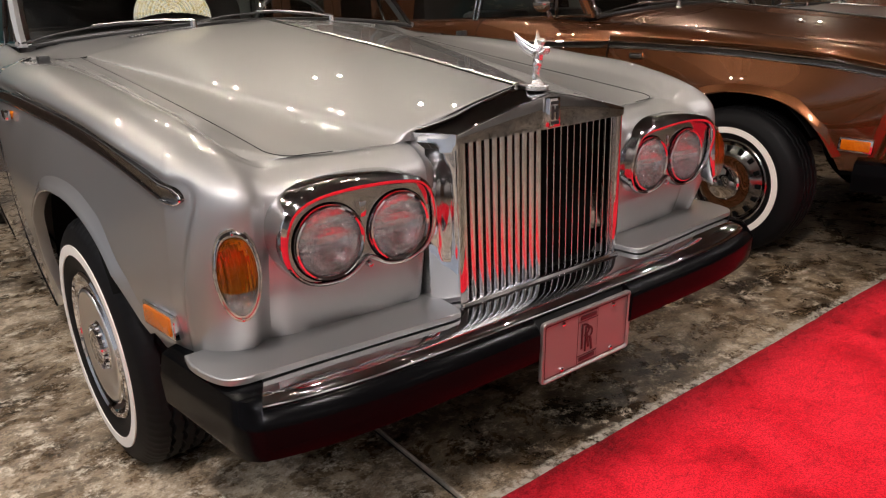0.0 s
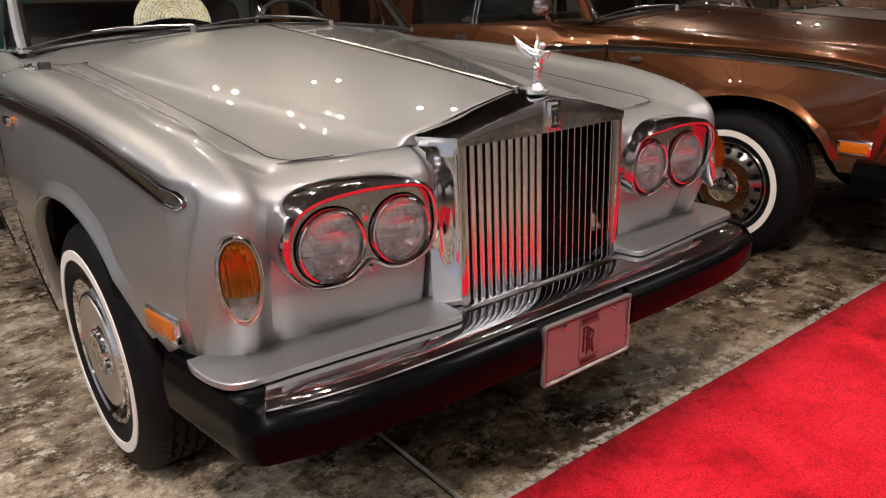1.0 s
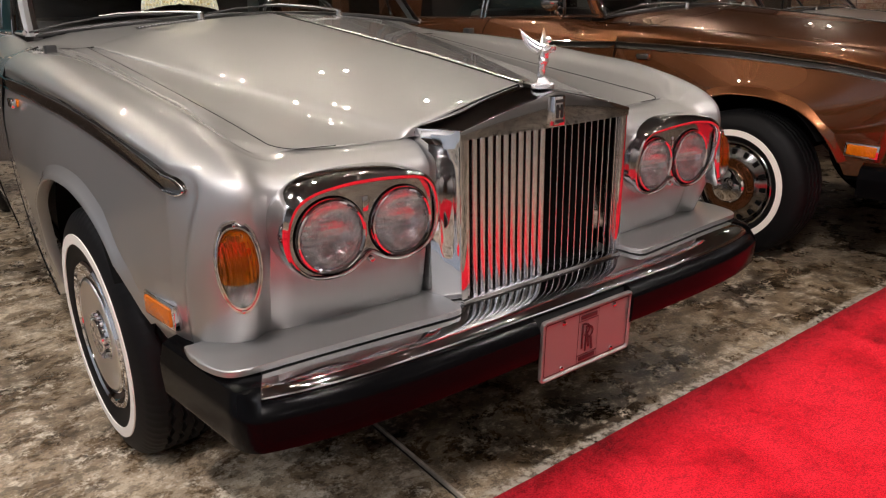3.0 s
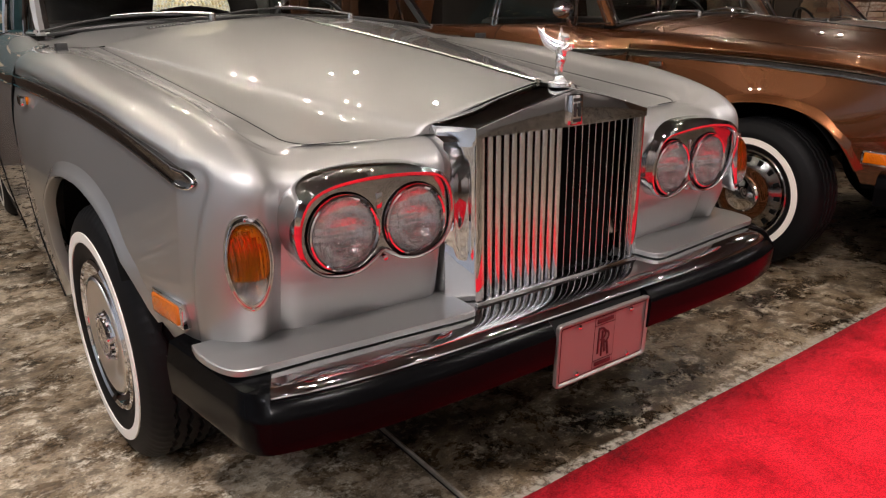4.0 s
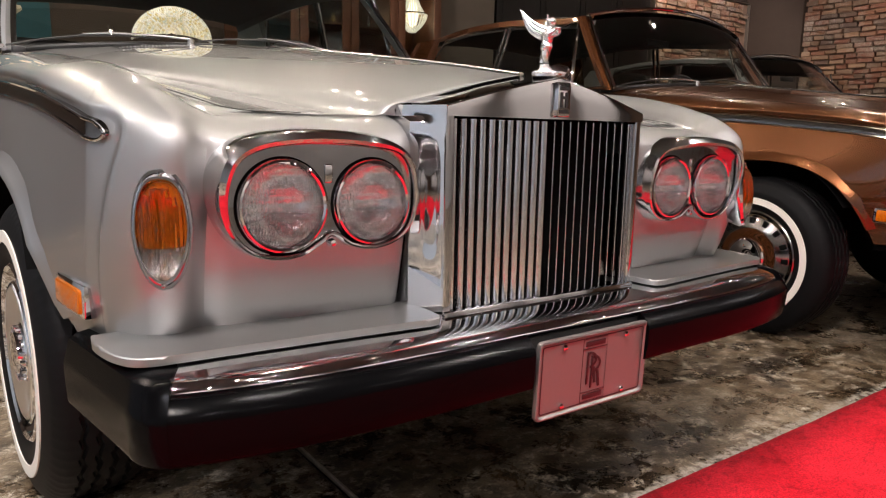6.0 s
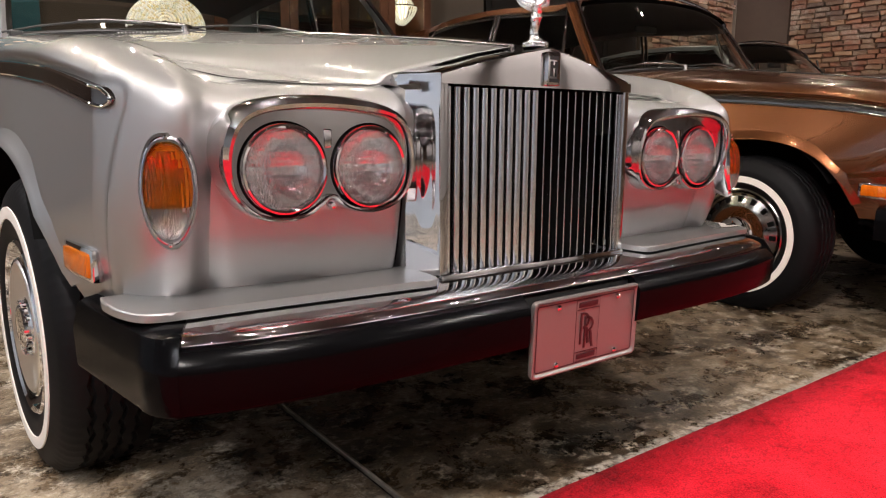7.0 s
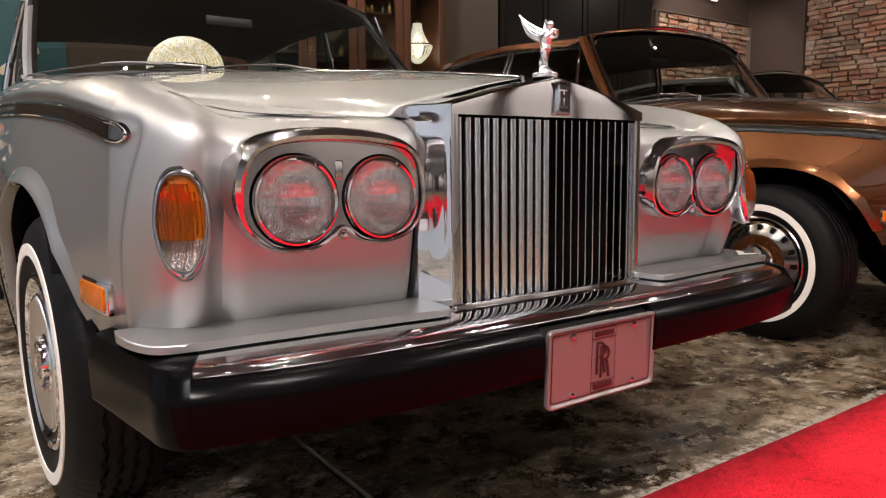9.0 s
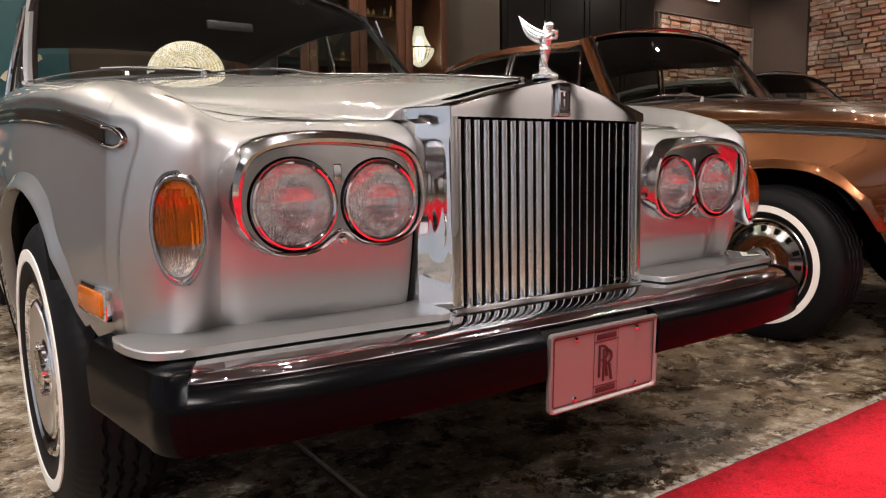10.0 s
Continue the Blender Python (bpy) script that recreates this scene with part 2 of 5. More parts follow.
def pile_carpet():
    """Red cut-pile runner with trodden darker streaks."""
    m = bpy.data.materials.new("red_carpet")
    m.use_nodes = True
    nt, p, add = nodes_of(m)
    co = add("ShaderNodeTexCoord").outputs["Object"]
    big = noise_node(nt, co, 3.5, 8, 0.65, warp=0.6)
    mid = noise_node(nt, co, 30, 9, 0.8, (0.7, 1.3, 1), 0.6)
    fine = noise_node(nt, co, 230, 5, 0.75)
    a = ramp_node(nt, [(0.34, (0.40, 0.005, 0.012)), (0.47, (0.74, 0.010, 0.024)), (0.6, (0.90, 0.020, 0.040))])
    nt.links.new(big.outputs[0], a.inputs[0])
    k = ramp_node(nt, [(0.30, (0.62, 0.56, 0.58)), (0.50, (1, 1, 1))])
    nt.links.new(mid.outputs[0], k.inputs[0])
    col = mix_node(nt, 1.0, a.outputs[0], k.outputs[0], "MULTIPLY")
    # trodden-in dirt along the edge
    sep = add("ShaderNodeSeparateXYZ")
    nt.links.new(co, sep.inputs[0])
    near = add("ShaderNodeMapRange")
    near.inputs[1].default_value, near.inputs[2].default_value, near.inputs[3].default_value, near.inputs[4].default_value = -0.16, 0.03, -0.25, 0.22
    nt.links.new(sep.outputs[1], near.inputs[0])
    grime = add("ShaderNodeMath")
    grime.operation = "ADD"
    nt.links.new(near.outputs[0], grime.inputs[0])
    nt.links.new(mid.outputs[0], grime.inputs[1])
    dirt = ramp_node(nt, [(0.40, (1, 1, 1)), (0.72, (0.32, 0.30, 0.30))])
    nt.links.new(grime.outputs[0], dirt.inputs[0])
    col = mix_node(nt, 1.0, col, dirt.outputs[0], "MULTIPLY")
    k2 = ramp_node(nt, [(0.36, (0.42, 0.36, 0.38)), (0.56, (1, 1, 1))])
    nt.links.new(fine.outputs[0], k2.inputs[0])
    col = mix_node(nt, 1.0, col, k2.outputs[0], "MULTIPLY")
    nt.links.new(col, p.inputs["Base Color"])
    p.inputs["Roughness"].default_value = 0.95
    p.inputs["Specular IOR Level"].default_value = 0.1
    p.inputs["Sheen Weight"].default_value = 0.08
    p.inputs["Sheen Tint"].default_value = (1, 0.3, 0.35, 1)
    bp = add("ShaderNodeBump")
    bp.inputs["Strength"].default_value, bp.inputs["Distance"].default_value = 0.7, 0.004
    nt.links.new(fine.outputs[0], bp.inputs["Height"])
    nt.links.new(bp.outputs[0], p.inputs["Normal"])
    return m


def old_brick():
    """Weathered brick, each its own red, brown or limewashed tone."""
    m = bpy.data.materials.new("old_brick")
    m.use_nodes = True
    nt, p, add = nodes_of(m)
    info = add("ShaderNodeObjectInfo")
    geo = add("ShaderNodeNewGeometry")
    rnd = add("ShaderNodeMath")
    rnd.operation = "ADD"
    nt.links.new(info.outputs["Random"], rnd.inputs[0])
    nt.links.new(geo.outputs["Random Per Island"], rnd.inputs[1])
    fr = add("ShaderNodeMath")
    fr.operation = "FRACT"
    nt.links.new(rnd.outputs[0], fr.inputs[0])
    tone = ramp_node(nt, [(0.0, (0.20, 0.080, 0.048)), (0.3, (0.27, 0.125, 0.070)), (0.55, (0.24, 0.145, 0.085)), (0.75, (0.12, 0.075, 0.055)), (1.0, (0.40, 0.24, 0.14))])
    nt.links.new(fr.outputs[0], tone.inputs[0])
    big = noise_node(nt, geo.outputs["Position"], 1.5, 10, 0.72)
    lime = ramp_node(nt, [(0.48, (0, 0, 0)), (0.62, (0.85, 0.85, 0.85))])
    nt.links.new(big.outputs[0], lime.inputs[0])
    fine = noise_node(nt, geo.outputs["Position"], 40, 6, 0.7)
    f2 = ramp_node(nt, [(0.4, (0.2, 0.2, 0.2)), (0.6, (1, 1, 1))])
    nt.links.new(fine.outputs[0], f2.inputs[0])
    lm = mix_node(nt, 1.0, lime.outputs[0], f2.outputs[0], "MULTIPLY")
    col = mix_node(nt, lm, tone.outputs[0], (0.50, 0.43, 0.35))
    nt.links.new(col, p.inputs["Base Color"])
    p.inputs["Roughness"].default_value = 0.9
    bp = add("ShaderNodeBump")
    bp.inputs["Strength"].default_value, bp.inputs["Distance"].default_value = 0.8, 0.012
    nt.links.new(fine.outputs[0], bp.inputs["Height"])
    nt.links.new(bp.outputs[0], p.inputs["Normal"])
    return m


def ribbed(m, scale, depth, axis="X"):
    """Adds moulded ribs to a lens."""
    nt, p, add = nodes_of(m)
    co = add("ShaderNodeTexCoord").outputs["Object"]
    w = add("ShaderNodeTexWave")
    w.wave_type, w.bands_direction = "BANDS", axis
    w.inputs["Scale"].default_value, w.inputs["Distortion"].default_value = scale, 0.3
    nt.links.new(co, w.inputs["Vector"])
    bp = add("ShaderNodeBump")
    bp.inputs["Strength"].default_value, bp.inputs["Distance"].default_value = 1.0, depth
    nt.links.new(w.outputs[1], bp.inputs["Height"])
    nt.links.new(bp.outputs[0], p.inputs["Normal"])
    return m


def glass_beads():
    """Small sewn beads, each pearl, silver or gold."""
    m = shader("bead_glass", (0.8, 0.75, 0.6), 0.12, coat=1.0)
    nt, p, add = nodes_of(m)
    tone = ramp_node(nt, [(0.0, (0.72, 0.66, 0.46)), (0.35, (0.80, 0.78, 0.70)), (0.6, (0.62, 0.50, 0.22)), (0.8, (0.55, 0.60, 0.52)), (1.0, (0.85, 0.84, 0.80))])
    nt.links.new(add("ShaderNodeObjectInfo").outputs["Random"], tone.inputs[0])
    nt.links.new(tone.outputs[0], p.inputs["Base Color"])
    return m


BEAD = glass_beads()
CONCRETE, BROWN_CONCRETE = old_concrete("pale_old_concrete", (1.30, 1.31, 1.33)), old_concrete("brown_old_concrete", (0.84, 0.82, 0.79))
CARPET, BRICK = pile_carpet(), old_brick()
AMBER = ribbed(shader("amber_lens", (1.0, 0.21, 0.003), 0.06, vary=0.03, trans=0.95, ior=1.3), 38, 0.0014)
AMBER2 = ribbed(shader("amber_marker_lens", (1.0, 0.18, 0.004), 0.2, coat=0.8, vary=0.25, scale=70, trans=0.3, ior=1.3), 60, 0.0012, "Y")
# pale colour stands for light caught on the joint's edge
LIT_EDGE = shader("lit_joint_edge", (0.42, 0.37, 0.30), 0.8, vary=0.45, scale=25, fine=150, bump=0.4)
BOWL = ribbed(shader("signal_lamp_bowl", (0.46, 0.44, 0.43), 0.16, 1.0, vary=0.03), 38, 0.0016)
CLEAR = ribbed(shader("clear_lens", (0.74, 0.70, 0.69), 0.03, trans=0.95, ior=1.2, vary=0.01), 32, 0.0016)
SPUN = shader("spun_steel", (0.80, 0.78, 0.76), 0.30, 1.0, vary=0.02)
SPUN.node_tree.nodes["Principled BSDF"].inputs["Anisotropic"].default_value = 0.8

# ---- mesh helpers ----


def part(name, bm, material, parent=None, label="", smooth=True):
    """Links a bmesh as one mesh object under a thing or a part."""
    me = bpy.data.meshes.new(name)
    bmesh.ops.recalc_face_normals(bm, faces=bm.faces[:])
    bm.to_mesh(me)
    bm.free()
    if material:
        me.materials.append(material)
    if smooth:
        me.shade_smooth()
        me.set_sharp_from_angle(angle=radians(31))
    ob = new(name, me)
    if parent is not None:
        ob.parent = parent
    if label:
        ob["label"] = label
    return ob


def box(bm, x0, x1, y0, y1, z0, z1, bevel=0.0, m=None):
    r = bmesh.ops.create_cube(bm, size=1.0)
    for v in r["verts"]:
        v.co = Vector((x0 + (v.co.x + .5) * (x1 - x0), y0 + (v.co.y + .5) * (y1 - y0), z0 + (v.co.z + .5) * (z1 - z0)))
        if m is not None:
            v.co = m @ v.co
    if bevel:
        es = list({e for v in r["verts"] for e in v.link_edges})
        bmesh.ops.bevel(bm, geom=es, offset=bevel, segments=2, affect="EDGES", profile=0.5)


def lathe(bm, profile, m, steps=64):
    """Revolves (radius, height) pairs round the local z axis, placed by m."""
    loops = []
    for r, h in profile:
        loops.append([bm.verts.new(m @ Vector((r * math.cos(2 * math.pi * i / steps), r * math.sin(2 * math.pi * i / steps), h))) for i in range(steps)])
    for a, b in zip(loops, loops[1:]):
        for i in range(steps):
            j = (i + 1) % steps
            bm.faces.new((a[i], a[j], b[j], b[i]))
    return loops


def grid(bm, rows, closed=False):
    """Faces over a grid of points, row by row. closed joins the last column to the first."""
    vs = [[bm.verts.new(p) for p in row] for row in rows]
    n = len(vs[0])
    for a, b in zip(vs, vs[1:]):
        for i in range(n if closed else n - 1):
            j = (i + 1) % n
            bm.faces.new((a[i], a[j], b[j], b[i]))
    return vs


def tube(bm, pts, r, sides=8, flat=1.0):
    """A rod along a line of points."""
    pts = [Vector(p) for p in pts]
    rows = []
    for i, p in enumerate(pts):
        d = (pts[min(i + 1, len(pts) - 1)] - pts[max(i - 1, 0)]).normalized()
        a = d.cross(Vector((0, 0, 1)))
        a = a.normalized() if a.length > 1e-4 else Vector((1, 0, 0))
        b = a.cross(d)
        rr = r[i] if isinstance(r, (list, tuple)) else r
        rows.append([p + a * rr * math.cos(k * 2 * math.pi / sides) + b * rr * flat * math.sin(k * 2 * math.pi / sides) for k in range(sides)])
    vs = grid(bm, rows, closed=True)
    bm.faces.new(vs[0]), bm.faces.new(vs[-1][::-1])


def prism(bm, outline, axis_vec, bevel=0.0):
    """Extrudes a closed outline along a vector."""
    vs = [bm.verts.new(p) for p in outline]
    f = bm.faces.new(vs)
    r = bmesh.ops.extrude_face_region(bm, geom=[f])
    up = [g for g in r["geom"] if isinstance(g, bmesh.types.BMVert)]
    for v in up:
        v.co += Vector(axis_vec)
    if bevel:
        es = [e for e in bm.edges if len(e.link_faces) == 2 and e.calc_face_angle(0) > 0.6 and all(v in up for v in e.verts)]
        bmesh.ops.bevel(bm, geom=es, offset=bevel, segments=3, affect="EDGES", profile=0.6)


def catmull(pts, per):
    """Smooth curve through points (numpy rows), per samples a span."""
    pts = np.asarray(pts, float)
    q = np.vstack([2 * pts[0] - pts[1], pts, 2 * pts[-1] - pts[-2]])
    out = []
    for i in range(1, len(q) - 2):
        for k in range(per):
            t = k / per
            a, b, c, d = q[i - 1], q[i], q[i + 1], q[i + 2]
            out.append(0.5 * (2 * b + (c - a) * t + (2 * a - 5 * b + 4 * c - d) * t * t + (3 * b - a - 3 * c + d) * t ** 3))
    out.append(q[-2])
    return np.array(out)


def ease(t):
    t = min(1.0, max(0.0, t))
    return t * t * (3 - 2 * t)

# ---- the saloon car ----
# Car axes: x across, y back from the number plate, z up. Every ring runs from beside the radiator across the nose,
# round the wing's corner and back along the flank to the scuttle.
NOSE_END = 1.56
FRONT_N, CORNER_N, SIDE_N = 46, 26, 72


def glide(nodes, y):
    """Smooth value at y through (y, value) pairs."""
    if y <= nodes[0][0]:
        return nodes[0][1]
    for i in range(len(nodes) - 1):
        if y <= nodes[i + 1][0]:
            break
    y0, y1 = nodes[i][0], nodes[i + 1][0]

    def slope(k):
        lo, hi = nodes[max(0, k - 1)], nodes[min(len(nodes) - 1, k + 1)]
        return (hi[1] - lo[1]) / (hi[0] - lo[0])

    h = y1 - y0
    t = min(1.0, (y - y0) / h)
    return ((1 + 2 * t) * (1 - t) ** 2 * nodes[i][1] + t * (1 - t) ** 2 * h * slope(i) + t * t * (3 - 2 * t) * nodes[i + 1][1] + t * t * (t - 1) * h * slope(i + 1))


STATIONS = (.50, .70, .90, 1.10, 1.30, NOSE_END)


def ring(xi, xf, yf, bow, r, zi, zc, xs, zs, prow=0.0):
    """One body line. xs and zs: half width and height at the flank's stations; prow: how far the wing's nose stands out."""
    pts = []
    wide = xf > 0.62

    def climb(x):
        return ease((x - 0.625) / 0.10) / ease((xf - 0.625) / 0.10) if wide else ease((x - xi) / max(1e-3, xf - xi))

    def dent(x):
        return 0.012 * math.exp(-((x - 0.668) / 0.024) ** 2) - prow * ease((x - 0.655) / 0.055) if xf > 0.70 else 0.0

    for i in range(FRONT_N):
        x = xi + (xf - r - xi) * (i / FRONT_N) ** 1.35
        q = min(1.0, max(0.0, 1 - (x - xi) / 0.032))
        tuck = 0.026 * (1 - math.sqrt(1 - q * q)) if xf > 0.55 else 0.0
        pts.append((x, yf + tuck + dent(x) + bow * (x / 0.75) ** 2, zi + (zc - zi) * climb(x)))
    yc = yf + bow * ((xf - r) / 0.75) ** 2
    rb = r * (0.95 if prow > 0.01 else 1.25)
    za = climb(xf - r)
    for i in range(CORNER_N):
        a = math.pi / 2 * i / CORNER_N
        e = 1.10 + (0.40 if xf > 0.81 else 0.06) * (i / CORNER_N) ** 1.5
        x = xf - r + r * math.sin(a) ** e
        pts.append((x, yc + dent(x) + (rb + prow * wide) * (1 - math.cos(a) ** e), zi + (zc - zi) * (climb(x) if wide else za + (1 - za) * i / CORNER_N)))
    y0 = yc + rb
    across = [(y0, xf)] + [(y, x) for y, x in zip(STATIONS, xs) if y > y0 + .04]
    for i in range(SIDE_N + 1):
        u = (i / SIDE_N) ** 1.3
        y = y0 + (NOSE_END - y0) * u
        pts.append((glide(across, y), y, zc))
    up = [(yc, zc)] + [(y, z) for y, z in zip(STATIONS, zs)]
    for j in range(FRONT_N, len(pts)):
        x, y, z = pts[j]
        pts[j] = (x, y, z + glide(up, y) - zc)
    return pts


def plain(xf, xr, k, zc, zr, j):
    """Stations of a line that runs evenly from the nose to the scuttle."""
    out_x, out_z = [], []
    for y in STATIONS:
        u = (y - .24) / (NOSE_END - .24)
        out_x.append(xf + (xr - xf) * u ** j)
        out_z.append(zc + (zr - zc) * u ** k)
    return out_x, out_z


RINGS = [
    ring(.305, .800, .215, .04, .11, .43, .43, (.830, .860, .875, .882, .884, .885), (.428, .414, .386, .345, .291, .20), .012),
    ring(.305, .820, .185, .04, .125, .50, .50, (.856, .886, .906, .914, .917, .918), (.499, .492, .480, .463, .439, .40), .016),
    ring(.305, .829, .165, .03, .13, .60, .60, (.872, .905, .924, .932, .935, .936), (.600, .602, .604, .608, .612, .62), .02),
    ring(.305, .826, .153, .02, .13, .70, .70, (.861, .892, .912, .923, .929, .932), (.702, .709, .721, .739, .762, .80), .02),
    ring(.302, .815, .148, .02, .13, .775, .790, (.834, .848, .865, .885, .897, .907), (.846, .867, .885, .898, .908, .916), .02),
    ring(.302, .796, .154, .035, .13, .803, .832, (.831, .846, .862, .875, .888, .895), (.888, .911, .929, .944, .957, .970), .014),
    ring(.302, .762, .172, .060, .125, .822, .862, (.783, .800, .816, .829, .837, .842), (.917, .937, .957, .975, .989, 1.000), .006),
    ring(.302, .712, .188, .080, .11, .832, .876, (.722, .733, .747, .761, .770, .776), (.922, .944, .965, .984, .998, 1.008)),
    ring(.302, .662, .202, .110, .07, .838, .852, (.666, .675, .687, .698, .707, .715), (.893, .917, .941, .963, .982, 1.003)),
    ring(.305, .595, .206, .10, .05, .841, .842, *plain(.595, .660, 1.0, .842, 1.004, 1.5)),
    ring(.303, .520, .222, .05, .04, .842, .839, *plain(.520, .648, 1.0, .839, 1.003, 1.0)),
    ring(.301, .362, .223, .01, .02, .843, .840, *plain(.362, .640, .96, .840, 1.004, .94)),
    ring(.295, .312, .223, .0, .01, .860, .864, *plain(.312, .625, .92, .864, 1.012, .94)),
    ring(.225, .240, .222, .0, .008, .878, .882, *plain(.240, .470, .90, .882, 1.052, 1.0)),
    ring(.115, .125, .220, .0, .006, .908, .909, *plain(.125, .240, .90, .909, 1.083, 1.0)),
    ring(.0, .004, .218, .0, .002, .933, .933, *plain(.004, .004, .88, .933, 1.097, 1.0)),
]
FOLD_TOP = ((.28, .846), (.40, .866), (.50, .877), (.70, .898), (.90, .916), (1.10, .931), (1.30, .945), (NOSE_END, .958))
FOLD_FRONT = ((.40, .312), (.55, .268), (.70, .224), (.85, .180))


def flank_inset(y, z):
    """How far the flank panel lies inside the fold that frames it above and in front."""
    if z > .97 or y < .17:
        return 0.0
    a, b, rr = glide(FOLD_TOP, y) - z, y - glide(FOLD_FRONT, z), .065
    d = rr - math.hypot(max(0.0, rr - a), max(0.0, rr - b)) if a < rr and b < rr else min(a, b)
    return .0115 * ease(d / .023) * (1 - ease((y - 1.15) / .4))


HUB = (0.88, 0.318)


def arch_r(y, z):
    """Radius of the wheel opening, longer towards the bumper."""
    a = math.degrees(math.atan2(z - HUB[1], HUB[0] - y))
    return 0.408 + 0.052 * ease((92 - a) / 60) if -90 < a < 92 else 0.408


BONNET_ROW = 9


def nose_rows(lo, hi, per=8):
    a = np.array(RINGS)
    cols = [catmull(a[:, j], per) for j in range(a.shape[1])]
    rows = [[Vector(cols[j][i]) for j in range(len(cols))] for i in range(lo * per, hi * per + 1)]
    for row in rows:
        for p in row[FRONT_N:]:
            if p.x > .74:
                p.x -= flank_inset(p.y, p.z)
    return rows


def wing_panels(bm, s):
    rows = [[Vector((p.x * s, p.y, p.z)) for p in row] for row in nose_rows(0, BONNET_ROW)]
    vs = grid(bm, rows)
    gone = []
    for f in {f for row in vs for v in row for f in v.link_faces}:
        c = f.calc_center_median()
        if c.y > 0.3 and abs(c.x) > 0.7:
            d = math.hypot(c.y - HUB[0], c.z - HUB[1])
            if d < arch_r(c.y, c.z) and c.z < 0.76:
                gone.append(f)
    edge = {v for f in gone for v in f.verts}
    # openings behind the lamps
    poly = [(p.x, p.z) for p in lamp_outline(s, -.004)]
    for f in {f for row in vs for v in row for f in v.link_faces}:
        c = f.calc_center_median()
        if c.y < 0.26 and f not in gone:
            inside = False
            for (xa, za), (xb, zb) in zip(poly, poly[1:] + poly[:1]):
                if (za > c.z) != (zb > c.z) and c.x < xa + (xb - xa) * (c.z - za) / (zb - za):
                    inside = not inside
            if inside or ((abs(c.x) - .736) / .021) ** 2 + ((c.z - .667) / .062) ** 2 < 1:
                gone.append(f)
    bmesh.ops.delete(bm, geom=gone, context="FACES")
    for v in edge:
        if v.is_valid:
            d = math.hypot(v.co.y - HUB[0], v.co.z - HUB[1])
            if d > 0.2:
                k = arch_r(v.co.y, v.co.z) / d
                v.co.y, v.co.z = HUB[0] + (v.co.y - HUB[0]) * k, HUB[1] + (v.co.z - HUB[1]) * k


def flank_x(y, z):
    """Half width of the flank of the front wing."""
    a = np.array(RINGS[:8])
    best = []
    for r in a:
        side = r[FRONT_N:]
        best.append((np.interp(y, side[:, 1], side[:, 2]), np.interp(y, side[:, 1], side[:, 0])))
    best.sort()
    return float(np.interp(z, [b[0] for b in best], [b[1] for b in best])) - flank_inset(y, z)


def arch_lip(bm, s):
    rows = []
    for i in range(57):
        a = radians(-8 + 200 * i / 56)
        dy, dz = -math.cos(a), math.sin(a)
        base = arch_r(HUB[0] + .4 * dy, HUB[1] + .4 * dz)
        if dy < 0 and HUB[1] + base * dz < .455:
            continue
        row = []
        fade = 0.25 + 0.75 * ease(i / 14)
        for rr, out in ((.044, -.002), (.024, .003), (.010, .009), (.003, .0125), (-.002, .013), (-.005, .010), (-.006, .003), (-.006, -.016)):
            y, z = HUB[0] + (base + rr) * dy, HUB[1] + (base + rr) * dz
            x = flank_x(max(y, .30), max(z, .3))
            row.append(Vector((s * (x + out * (fade if out > 0 else 1)), y, max(z, .22))))
        rows.append(row)
    grid(bm, rows)


def bonnet_surface(bm, s):
    grid(bm, [[Vector((p.x * s, p.y, p.z)) for p in row] for row in nose_rows(BONNET_ROW, len(RINGS) - 1)])


def moulding_line(s, off):
    side = RINGS[4][FRONT_N + int(CORNER_N * .72)::]
    return [Vector((s * (flank_x(y, z) + off), y, z)) for x, y, z in side]


